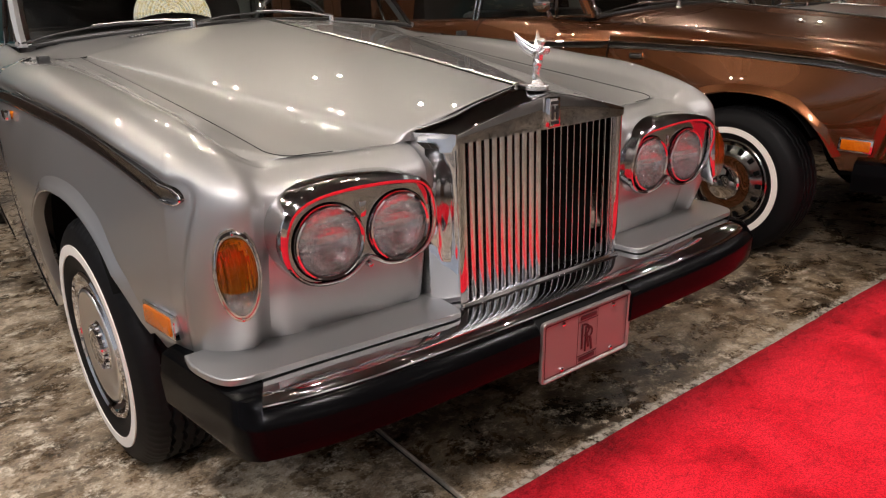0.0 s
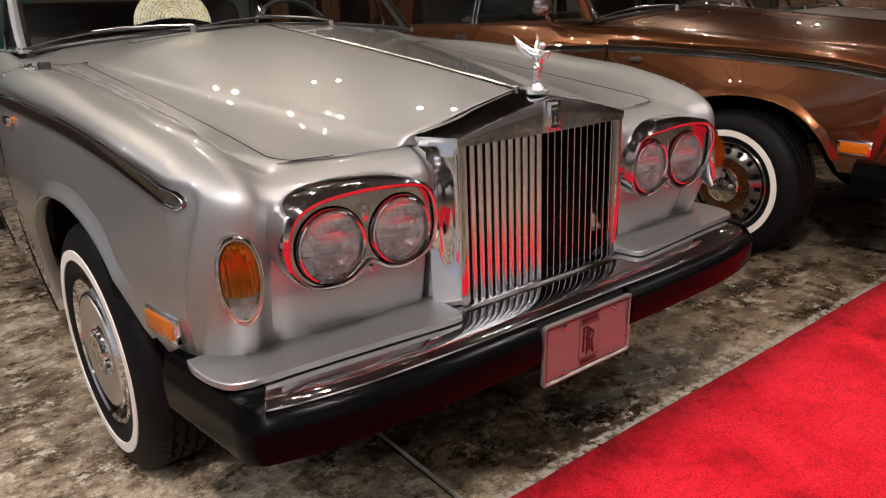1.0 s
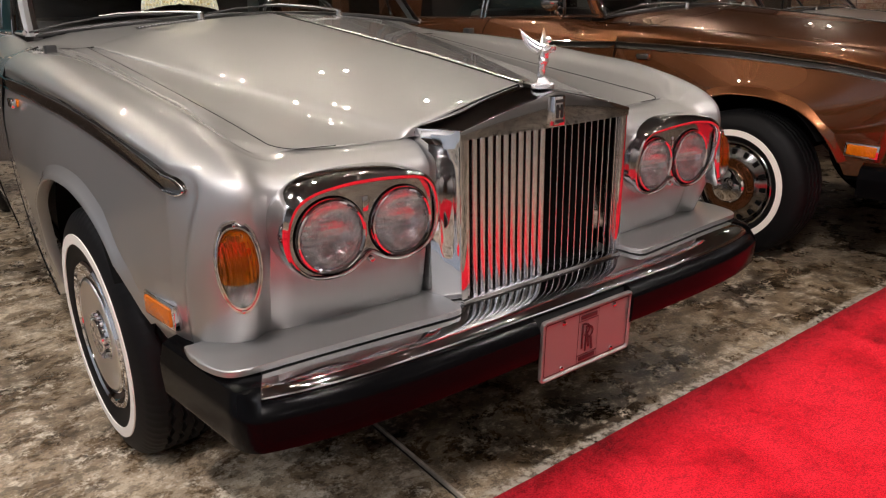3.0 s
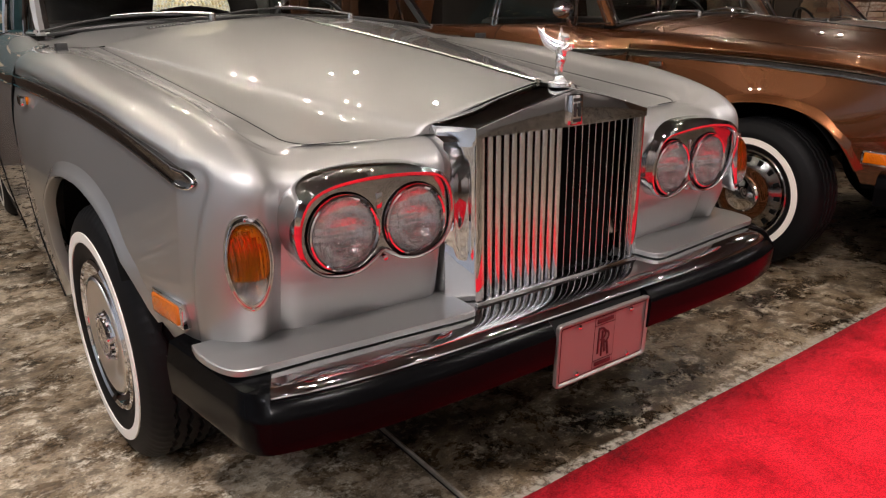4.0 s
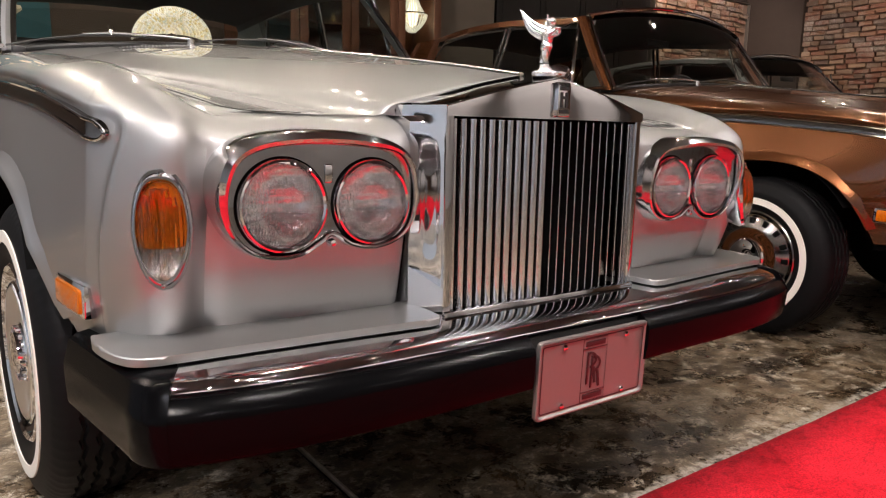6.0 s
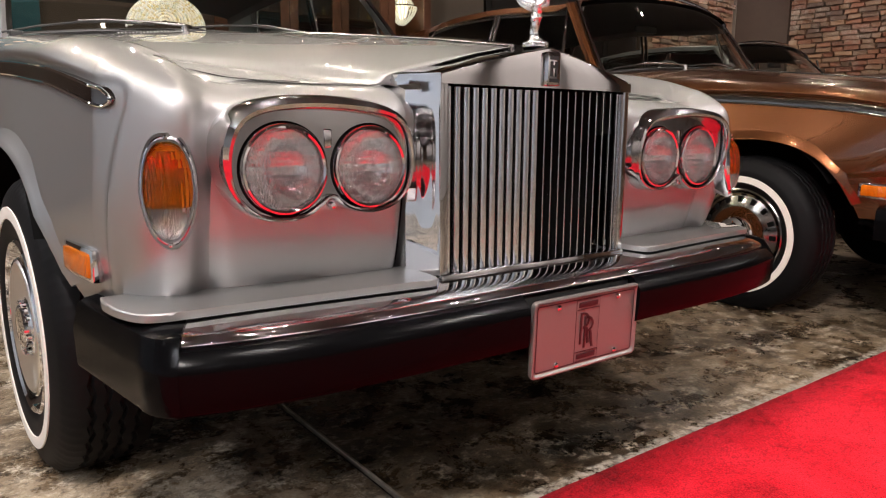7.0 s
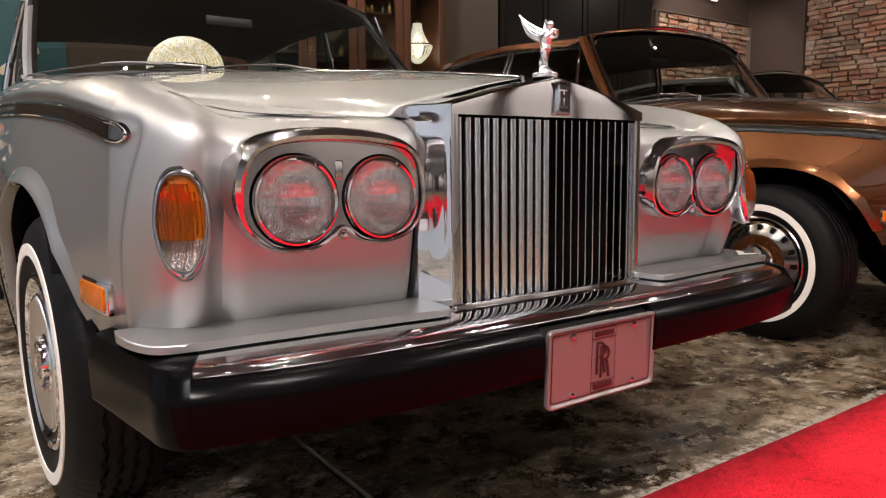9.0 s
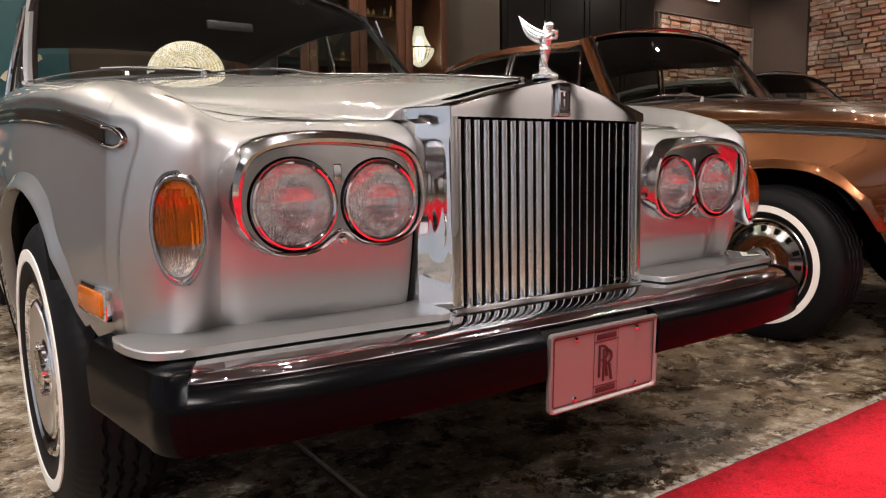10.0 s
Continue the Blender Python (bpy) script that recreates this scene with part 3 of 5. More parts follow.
def wheel_part(car, s, y, paint, slotted, steer=0.0):
    hub = new("wheel")
    hub.parent = car
    m = Matrix.Translation((s * 0.785, y, HUB[1])) @ Matrix.Rotation(radians(steer), 4, "Z") @ Matrix.Rotation(s * math.pi / 2, 4, "Y")
    bm = bmesh.new()
    w = 0.10
    R = 0.334
    prof = [(.19, -w + .01, 0), (.205, -w, 0), (.25, -w - .006, 0), (.30, -w + .004, 0), (R - .012, -w + .016, 0), (R - .004, -w + .03, 0)]
    for k, h in enumerate((-.045, -.015, .015, .045)):
        prof += [(R, h - .006, 1), (R - .009, h - .003, 1), (R - .009, h + .003, 1), (R, h + .006, 1)]
    prof += [(R - .002, w - .036, 2), (R - .004, w - .028, 2), (R - .011, w - .017, 2), (.312, w - .008, 2), (.304, w - .003, 0), (.276, w + .005, 0), (.272, w + .0065, 0), (.244, w + .0070, 0), (.240, w + .006, 0), (.215, w + .004, 0), (.203, w - .002, 0), (.19, w - .012, 0)]
    n = 240
    rows = []
    for r, h, zig in prof:
        row = []
        for i in range(n):
            a = 2 * math.pi * i / n
            hh = h + (.0035 * (abs((i % 6) - 3) - 1.5) / 1.5 if zig == 1 else 0)
            q = r - (.0018 if zig == 2 and i % 3 == 2 else 0)
            p = m @ Vector((q * math.cos(a), q * math.sin(a), hh))
            p.z = max(p.z, .003)
            row.append(p)
        rows.append(row)
    grid(bm, rows, closed=True)
    part("tyre", bm, TYRE, hub, "black tyre with a narrow white band")
    bm = bmesh.new()
    q = .020 if slotted else 0
    lathe(bm, [(.2435 - q, w + .004), (.2440 - q, w + .0095), (.257 - q, w + .0105), (.2700 - q, w + .0095), (.2705 - q, w + .004)], m, 96)
    part("whitewall", bm, WHITEWALL, hub, "narrow white sidewall band")
    bm = bmesh.new()
    if slotted:
        prof = [(.198, w - .02), (.198, w - .002), (.192, w + .002), (.184, w - .004), (.178, w - .016), (.168, w - .02), (.15, w - .012), (.13, w - .002), (.118, w + .002), (.114, w - .004)]
    else:
        prof = [(.198, w - .02), (.198, w - .002), (.192, w + .003), (.184, w - .002), (.178, w - .018), (.170, w - .028), (.162, w - .026), (.158, w - .014), (.158, w - .004), (.154, w + .0)]
    lathe(bm, prof, m, 96)
    part("rim", bm, DARK_MIRROR if slotted else CHROME, hub, "polished steel wheel trim")
    if slotted:
        me = None
        for k in range(16):
            mm = m @ Matrix.Rotation(k * math.pi / 8, 4, "Z")
            if me is None:
                b = bmesh.new()
                box(b, .137, .165, -.010, .010, w - .017, w - .007, .002)
                ob = part("slot", b, BLACK, hub)
                me = ob.data
            else:
                ob = new("slot", me)
                ob.parent = hub
            ob.matrix_basis = mm
        bm = bmesh.new()
        lathe(bm, [(.122, w - .002), (.120, w + .004), (.100, w + .008), (.080, w + .008), (.078, w)], m, 72)
        part("painted_ring", bm, paint, hub, "body-coloured wheel ring")
    else:
        bm = bmesh.new()
        turned = [(.140 - .072 * j / 40, w + .002 - .010 * j / 40 + (.00016 if j % 2 else -.00016)) for j in range(41)]
        lathe(bm, [(.155, w - .016), (.153, w - .008), (.150, w - .002), (.145, w + .002)] + turned + [(.066, w - .010)], m, 96)
        part("cover", bm, SPUN, hub, "spun stainless wheel cover")
    bm = bmesh.new()
    k0 = .080 if slotted else .066
    deep = 0 if slotted else .026
    lathe(bm, [(k0, w - deep), (k0 - .001, w + .016 - deep), (k0 - .007, w + .022 - deep), (k0 - .018, w + .024 - deep), (.045, w + .033 - deep), (.03, w + .037 - deep), (.014, w + .038 - deep), (.0005, w + .038 - deep)], m, 72)
    cap = part("hub_cap", bm, CHROME, hub, "domed chrome hub cap")
    if not slotted:
        bm = bmesh.new()
        for k in range(18):
            box(bm, .052, .060, -.004, .004, w + .018 - deep, w + .030 - deep, .0015, m @ Matrix.Rotation(k * math.pi / 9, 4, "Z"))
        part("serrated_rim", bm, CHROME, cap)
    bm = bmesh.new()
    lathe(bm, [(.0005, -.02), (.19, -.02), (.19, -.09)], m, 40)
    part("brake_drum", bm, TRIM, hub)
    return hub


def bumper_y(x):
    """Plan line of the bumper's bright edge: nearly straight, drawn back towards the corners."""
    return .004 + .028 * (abs(x) / .70) ** 5.5


def bumper_path(s):
    """Plan of the bumper's face, from the middle to the end of its wrap-round."""
    pts = []
    for i in range(30):
        x = 0.755 * i / 29
        pts.append((x, bumper_y(x)))
    x0, y0 = pts[-1]
    t0, t1, r = radians(21), radians(80), .072
    for i in range(1, 12):
        a = t0 + (t1 - t0) * i / 11
        pts.append((x0 + r * (math.sin(a) - math.sin(t0)), y0 + r * (math.cos(t0) - math.cos(a))))
    x1, y1 = pts[-1]
    for i in range(1, 10):
        pts.append((x1 + 0.040 * i / 9, y1 + 0.26 * i / 9))
    out = []
    for i, p in enumerate(pts):
        a, b = pts[max(i - 1, 0)], pts[min(i + 1, len(pts) - 1)]
        t = Vector((b[0] - a[0], b[1] - a[1])).normalized()
        n = Vector((t.y, -t.x))
        out.append((Vector(p), n))
    return [(Vector((s * p.x, p.y)), Vector((s * n.x, n.y))) for p, n in out]


def sweep(bm, path, profile, taper=0.0):
    rows = []
    for i, (p, n) in enumerate(path):
        k = 1 - taper * ease(i / (len(path) - 1) * 1.6)
        rows.append([Vector((p.x + n.x * o * (k if o > 0 else 1), p.y + n.y * o * (k if o > 0 else 1), z)) for o, z in profile])
    vs = grid(bm, rows)
    for end in (vs[0], vs[-1]):
        try:
            bm.faces.new(end)
        except ValueError:
            pass


def full_path(lo, hi):
    a, b = bumper_path(-1), bumper_path(1)
    return a[lo:hi][::-1] + b[max(lo, 1):hi]


def lamp_outline(s, off):
    """Outline of the headlamp bezel: two round lobes under one gently arched brow, grown by off."""
    knots = [(.566, .613), (.612, .624), (.647, .657), (.662, .700), (.660, .744), (.642, .777), (.602, .797), (.535, .8055), (.46, .805), (.40, .799), (.356, .786), (.332, .765),
             (.320, .733), (.317, .692), (.327, .655), (.353, .629), (.397, .618), (.440, .625), (.467, .641), (.481, .645), (.496, .635), (.526, .618)]
    n = len(knots)
    pts = []
    for i in range(n):
        a, b, c, d = [np.array(knots[(i + k) % n]) for k in (-1, 0, 1, 2)]
        for k in range(4):
            t = k / 4
            pts.append(.5 * (2 * b + (c - a) * t + (2 * a - 5 * b + 4 * c - d) * t * t + (3 * b - a - 3 * c + d) * t ** 3))
    out = []
    m = len(pts)
    for i in range(m):
        t = pts[(i + 1) % m] - pts[i - 1]
        t = t / np.linalg.norm(t)
        out.append(Vector((s * (pts[i][0] + t[1] * off), 0, pts[i][1] - t[0] * off)))
    return out


def headlamps(car, s):
    bm = bmesh.new()
    rows = []
    # offsets and depths of each ring: under the brow, and at the slim lower rim
    for off, low, ytop, ybot in ((.009, .004, .178, .168), (.0090, .0038, .150, .142), (.0078, .0030, .124, .1310), (.0035, .0012, .109, .1275), (-.0060, -.0010, .103, .1268), (-.0120, -.0030, .1045, .1280),
                                 (-.0142, -.0042, .1085, .1300), (-.0150, -.0048, .122, .1335), (-.0155, -.0050, .1365, .1360)):
        row = []
        for p, q in zip(lamp_outline(s, off), lamp_outline(s, low)):
            k = ease((p.z - .61) / .16) * (1 - .55 * ease((.42 - abs(p.x)) / .09))
            w = q.lerp(p, k)
            row.append(Vector((w.x, ybot + (ytop - ybot) * k, w.z)))
        rows.append(row)
    vs = grid(bm, rows, closed=True)
    inner = vs[-1]
    edges = []
    for a, b in zip(inner, inner[1:] + inner[:1]):
        edges.append(bm.edges.get((a, b)))
    for cx, rr in ((.560, .0745), (.402, .0725)):
        loop = [bm.verts.new((s * cx + rr * math.cos(a), .1365, .695 + rr * math.sin(a))) for a in [2 * math.pi * k / 48 for k in range(48)]]
        for a, b in zip(loop, loop[1:] + loop[:1]):
            edges.append(bm.edges.new((a, b)))
    bmesh.ops.triangle_fill(bm, edges=edges, use_beauty=True)
    bez = part("headlamp_bezel", bm, BEZEL, car, "polished chrome surround of twin round headlamps")
    bm = bmesh.new()
    box(bm, s * .481 - .007, s * .481 + .007, .134, .144, .729, .760, .002)
    part("emblem", bm, CHROME, bez, "small upright bright emblem")
    bm = bmesh.new()
    lathe(bm, [(.0005, .006), (.005, .005), (.007, 0), (.007, -.01)], Matrix.Translation((s * .478, .130, .632)) @ Matrix.Rotation(math.pi / 2, 4, "X"), 16)
    part("screw", bm, CHROME, bez)
    for cx, rr in ((.560, .0755), (.402, .0732)):
        m = Matrix.Translation((s * cx, .140, .695)) @ Matrix.Rotation(math.pi / 2, 4, "X")
        lamp = new("headlamp")
        lamp.parent = car
        bm = bmesh.new()
        lathe(bm, [(rr + .0005, -.012), (rr + .0005, -.004)], m, 64)
        lathe(bm, [(rr - .003, -.02), (rr - .0010, .010), (rr - .003, .0145), (rr - .0062, .0158), (rr - .0095, .0130), (rr - .0108, -.005)], m, 64)
        part("lamp_ring", bm, CHROME, lamp, "slim chrome retaining ring")
        bm = bmesh.new()
        lathe(bm, [(rr + .0024, -.004), (rr + .0022, .0040), (rr - .0005, .0045), (rr - .003, .003)], m, 64)
        part("gasket", bm, BLACK, lamp)
        r = rr - .0100
        bm = bmesh.new()
        rng = random.Random(int(cx * 1000) + s)
        rows = []
        for k in range(10):
            q = k / 9
            row = []
            for i in range(56):
                a = 2 * math.pi * i / 56
                wob = rng.uniform(-.0008, .0008) if 0 < k < 9 else 0
                row.append(m @ Vector((max(.001, r * q) * math.cos(a), max(.001, r * q) * math.sin(a), -.044 + .044 * q ** 2 - .002 + wob)))
            rows.append(row)
        grid(bm, rows, closed=True)
        part("reflector", bm, REFLECT, lamp, "bright polished bowl")
        bm = bmesh.new()
        lathe(bm, [(r, .002), (r * .9, .008), (r * .7, .0145), (r * .45, .0185), (r * .2, .0205), (.0005, .021)], m, 64)
        ln = part("lens", bm, LENS, lamp, "clear glass lens with moulded flutes")
        ln.visible_shadow = False


def oval_ring(bm, prof, m, w, h, n=48):
    """Lofts a tall rounded lens: prof lists (scale, height)."""
    rows = []
    for k, d in prof:
        row = []
        for i in range(n):
            a = 2 * math.pi * i / n
            c, t = math.cos(a), math.sin(a)
            c = math.copysign(abs(c) ** (.74 if t > 0 else .74 + .22 * -t), c)
            x = w * k * c * (1 - .12 * max(0, -t))
            z = h * k * t
            row.append(m @ Vector((x, -d, z)))
        rows.append(row)
    return grid(bm, rows, closed=True)


def signal_lamp(car, s):
    m = Matrix.Translation((s * .735, .157, .667)) @ Matrix.Rotation(s * radians(22), 4, "Z") @ Matrix.Rotation(radians(-4), 4, "X")
    sig = new("turn_signal")
    sig.parent = car
    bm = bmesh.new()
    oval_ring(bm, [(.94, -.03), (1.06, -.008), (1.10, .000), (1.07, .006), (1.01, .006), (.99, .008), (.95, .0125), (.90, .0125), (.86, .008), (.84, -.006)], m, .039, .081)
    part("bezel", bm, CHROME, sig, "chrome bezel")
    cut = m @ Vector((0, 0, -.023))
    for name, mat_, keep, label in (("amber_lens", AMBER, 1, "ribbed amber lens"), ("clear_lens", CLEAR, -1, "clear lower lens")):
        bm = bmesh.new()
        oval_ring(bm, [(.85, -.002), (.84, .010), (.79, .018), (.64, .025), (.42, .030), (.2, .032), (.01, .0325)], m, .039, .081)
        bmesh.ops.bisect_plane(bm, geom=bm.verts[:] + bm.edges[:] + bm.faces[:], plane_co=cut, plane_no=(0, 0, keep), clear_inner=True)
        part(name, bm, mat_, sig, label).visible_shadow = False
    bm = bmesh.new()
    oval_ring(bm, [(.85, .002), (.82, -.008), (.6, -.016), (.3, -.02), (.01, -.021)], m, .039, .081)
    part("lamp_bowl", bm, BOWL, sig, "bright lamp bowl")
    for dz in (.0795, -.0805):
        bm = bmesh.new()
        lathe(bm, [(.0005, .004), (.003, .0035), (.004, 0), (.004, -.006)], m @ Matrix.Translation((0, -.010, dz)) @ Matrix.Rotation(math.pi / 2, 4, "X"), 12)
        part("screw", bm, CHROME, sig)


def marker_lamp(car, s):
    y, z = .372, .538
    x = flank_x(y, z)
    m = Matrix.Translation((s * (x + .001), y, z)) @ Matrix.Rotation(-s * radians(11), 4, "Z") @ Matrix.Rotation(radians(3), 4, "X")
    mk = new("side_marker")
    mk.parent = car
    bm = bmesh.new()
    box(bm, -.012, .010, -.062, .062, -.029, .029, .006, m)
    part("bezel", bm, CHROME, mk, "chrome bezel")
    bm = bmesh.new()
    box(bm, -.017, .017, -.053, .053, -.021, .021, .005, m)
    part("amber_lens", bm, AMBER2, mk, "rectangular amber lens")
    # wing repeater
    y, z = 1.385, .866
    x = flank_x(y, z)
    rp = new("wing_repeater")
    rp.parent = car
    bm = bmesh.new()
    mm = Matrix.Translation((s * (x + .008), y, z))
    box(bm, -.012, .004, -.036, .036, -.014, .014, .005, mm)
    part("bezel", bm, CHROME, rp, "chrome bezel")
    bm = bmesh.new()
    box(bm, -.006, .022, -.031, .031, -.0115, .0115, .007, mm)
    part("amber_lens", bm, AMBER2, rp, "small amber lens")


def radiator(car):
    rad = new("radiator_grille")
    rad.parent = car
    # shell: pediment front with a square opening, sloping roof and side cheeks
    zt, zb, zp, xw = .842, .476, .922, .262
    bm = bmesh.new()

    def P(x, y, z):
        return bm.verts.new((x, y, z))

    n = 24
    top_d, top_e, top_f, top_m, top_n, top_r, top_s, low_f, low_m, low_g = [[] for _ in range(10)]
    for i in range(n + 1):
        x = -xw + 2 * xw * i / n
        k = 1 - abs(x) / xw
        ped = zt + .019 + (zp - zt - .019) * (k + .06 * math.sin(math.pi * k))
        kb = 1 - (x / xw) ** 2
        low_f.append(P(x * .99, .135, zt - .0015))
        low_m.append(P(x, .1140 - .0085 * kb, zt + .000))
        low_g.append(P(x, .1142 - .0085 * kb, zt + (ped - zt) * .5))
        top_d.append(P(x, .1144 - .0085 * kb, ped - .0032))
        top_e.append(P(x, .1146 - .0085 * kb, ped - .0018))
        top_f.append(P(x, .1154 - .0085 * kb, ped - .0005))
        top_m.append(P(x, .1168 - .0085 * kb, ped))
        top_n.append(P(x, .119 - .0085 * kb, ped + .0002))
        # the roof rises to meet the bonnet's front edge and tucks under it
        lip = np.interp(abs(x) * 1.12, [0, .03, .087, .13, .187, .23, .263, .30], [.933, .927, .9146, .9044, .8886, .879, .8723, .866]) - .0016
        top_r.append(P(x * 1.12, .2165, lip))
        top_s.append(P(x * 1.12, .300, lip - .010))
    for a, b in ((low_f, low_m), (low_m, low_g), (low_g, top_d), (top_d, top_e), (top_e, top_f), (top_f, top_m), (top_m, top_n), (top_n, top_r), (top_r, top_s)):
        for i in range(n):
            bm.faces.new((a[i], a[i + 1], b[i + 1], b[i]))
    part("pediment", bm, CHROME, rad, "polished peaked radiator top")
    for s in (-1, 1):
        bm = bmesh.new()
        rows = []
        for z in np.linspace(zb, zt + .019, 40):
            row = [Vector((s * .244, .150, z)), Vector((s * .244, .119, z)), Vector((s * .246, .1165, z)), Vector((s * .258, .1165, z)), Vector((s * .2615, .1185, z))]
            for k in range(25):
                v = k / 24
                lip = ease((z - .836) / .006)
                y = .121 + (.060 + .030 * lip) * v + .12 * max(0, v - .94) / .06
                x = .2625 + .0415 * min(v, .94)
                # shallow pressed panel with a rounded edge
                q = (abs((v - .36) / .26) ** 4 + abs((z - .69) / .115) ** 4) ** .25
                x -= .0018 * (1 - ease((q - .66) / .34))
                x += .0020 * math.exp(-((z - .838) / .004) ** 2)
                row.append(Vector((s * x, y, z)))
            rows.append(row)
        grid(bm, rows)
        part("cheek", bm, CHROME, rad, "bright radiator side")
    bm = bmesh.new()
    box(bm, -.262, .262, .110, .150, .468, .488, .005)
    part("sill", bm, CHROME, rad)
    # black sheet puts the shade between the slats into colour; lower box blocks light
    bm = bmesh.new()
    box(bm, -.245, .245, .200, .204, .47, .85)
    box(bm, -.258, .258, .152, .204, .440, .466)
    part("slat_shade", bm, BLACK, rad, "black sheet standing in for the shade behind the slats")
    # unseen panel, added to keep lamp light off the floor below the bumper
    bm = bmesh.new()
    box(bm, -.74, .74, .10, .46, .398, .412)
    part("light_block", bm, BLACK, car, "unseen black panel blocking light under the radiator")
    me = None
    for s in (-1, 1):
        for k in range(11):
            x = s * (.0112 + .0222 * k)
            if me is None or k == 0:
                b = bmesh.new()
                prof = [(.0026 * math.sin(a), .0060 - .0080 * math.cos(a)) for a in [math.pi * (k - 9) / 10 for k in range(19)]]
                rot = Matrix.Rotation(s * radians(-40), 3, "Z")
                rows = []
                for z in (.486, .838):
                    rows.append([rot @ Vector((px, py, 0)) + Vector((0, 0, z)) for px, py in prof])
                grid(b, rows)
                bmesh.ops.recalc_face_normals(b, faces=b.faces[:])
                me = bpy.data.meshes.new("slat")
                b.to_mesh(me)
                b.free()
                me.materials.append(VANE)
                me.shade_smooth()
            ob = new("slat", me)
            ob.location = (x, .128, 0)
            ob.parent = rad
    bm = bmesh.new()
    box(bm, .001 - .017, .018, .094, .125, .846, .912, .003)
    badge = part("badge", bm, CHROME, rad, "small upright enamel badge")
    bm = bmesh.new()
    for x0, x1, z0, z1 in ((-.012, .012, .897, .904), (-.012, .012, .853, .860), (-.010, -.004, .864, .893), (.004, .010, .864, .893), (-.004, .004, .880, .886)):
        box(bm, x0, x1, .0925, .0945, z0, z1)
    part("badge_device", bm, TRIM, badge, "dark engraved marks")
    return rad


def figurine():
    """The chrome figure on the radiator: leaning, with swept-back wings."""
    bm = bmesh.new()
    m = Matrix.Translation((0, .150, .925))
    lathe(bm, [(.0005, 0), (.026, 0), (.026, .003), (.021, .005), (.021, .008), (.017, .010), (.016, .013), (.010, .016), (.0005, .016)], m, 32)
    # robed legs, hips and a bust that leans forward
    spine = catmull([(0, .152, .936), (0, .155, .950), (0, .153, .966), (0, .150, .982), (0, .146, .994), (0, .138, 1.008), (0, .131, 1.018), (0, .127, 1.025)], 6)
    radii = np.interp(np.linspace(0, 1, len(spine)), [0, .10, .24, .38, .50, .60, .76, .90, 1], [.0135, .0085, .0074, .0080, .0096, .0076, .0108, .0070, .0045])
    tube(bm, [Vector(p) for p in spine], list(radii), 20, 1.2)
    for v in bm.verts:
        if .940 < v.co.z < 1.0:
            a = math.atan2(v.co.y - .152, v.co.x)
            k = .0011 * math.sin(a * 5 + v.co.z * 160)
            v.co.x += k * math.cos(a)
            v.co.y += k * math.sin(a)
    for cx, cy, cz, rx, ry, rz in ((0, .1225, 1.034, .0078, .0088, .0092), (0, .128, 1.037, .0062, .0070, .0060), (.0050, .1275, 1.009, .0052, .0055, .0058), (-.0050, .1275, 1.009, .0052, .0055, .0058),
                                   (.0045, .1085, 1.020, .0038, .0052, .0042), (-.0045, .1085, 1.020, .0038, .0052, .0042), (.0055, .151, .983, .0060, .0078, .0085), (-.0055, .151, .983, .0060, .0078, .0085)):
        r = bmesh.ops.create_icosphere(bm, subdivisions=2, radius=1)
        for v in r["verts"]:
            v.co = Vector((cx + v.co.x * rx, cy + v.co.y * ry, cz + v.co.z * rz))

    # wings: curved sheets with feather ridges, swept up and back
    def lead(s, u):
        return Vector((s * (.007 + .030 * u), .128 + .046 * u, 1.019 + .040 * u - .005 * math.sin(math.pi * u)))

    for s in (-1, 1):
        for back in (0, 1):
            rows = []
            for i in range(17):
                u = i / 16
                trail = Vector((s * (.008 + .028 * u), .150 + .022 * u + .009 * math.sin(math.pi * u), .997 + .057 * u ** 1.3))
                row = []
                for k in range(19):
                    w = k / 18
                    p = lead(s, u).lerp(trail, w)
                    p.x += s * (.009 * math.sin(math.pi * w) * (1 - u) + .0012 * math.sin(w * 30) * (.3 + u) * (1 - u * .6) + (-.0028 if back else 0) * min(1, 4 * w * (1 - w) + .15))
                    row.append(p)
                rows.append(row)
            grid(bm, rows)
        tube(bm, [lead(s, u) for u in np.linspace(0, 1, 12)], [.0034, .0036, .0035, .0033, .0031, .0028, .0026, .0023, .002, .0017, .0013, .0008], 8)
        tube(bm, [(s * .008, .132, 1.014), (s * .0115, .122, 1.008), (s * .008, .112, 1.013), (s * .003, .107, 1.020)], .0034, 10)
    for k in range(13):
        a = 2 * math.pi * k / 13
        rr = bmesh.ops.create_icosphere(bm, subdivisions=2, radius=.0048)
        for v in rr["verts"]:
            v.co = Vector((v.co.x + .022 * math.cos(a), v.co.y + .150 + .022 * math.sin(a), v.co.z + .932))
    for v in bm.verts:
        if v.co.z > .94:
            v.co.y += .014 * ease((v.co.z - .985) / .035)
            v.co.z = .94 + .945 * (v.co.z - .94)
    ob = part("figurine", bm, shader("figurine_chrome", (0.86, 0.85, 0.85), 0.24, 1.0, vary=0.02, bump=0.10, fine=260))
    return tagged(ob, "small chrome winged figurine standing on the radiator peak", "figurine")


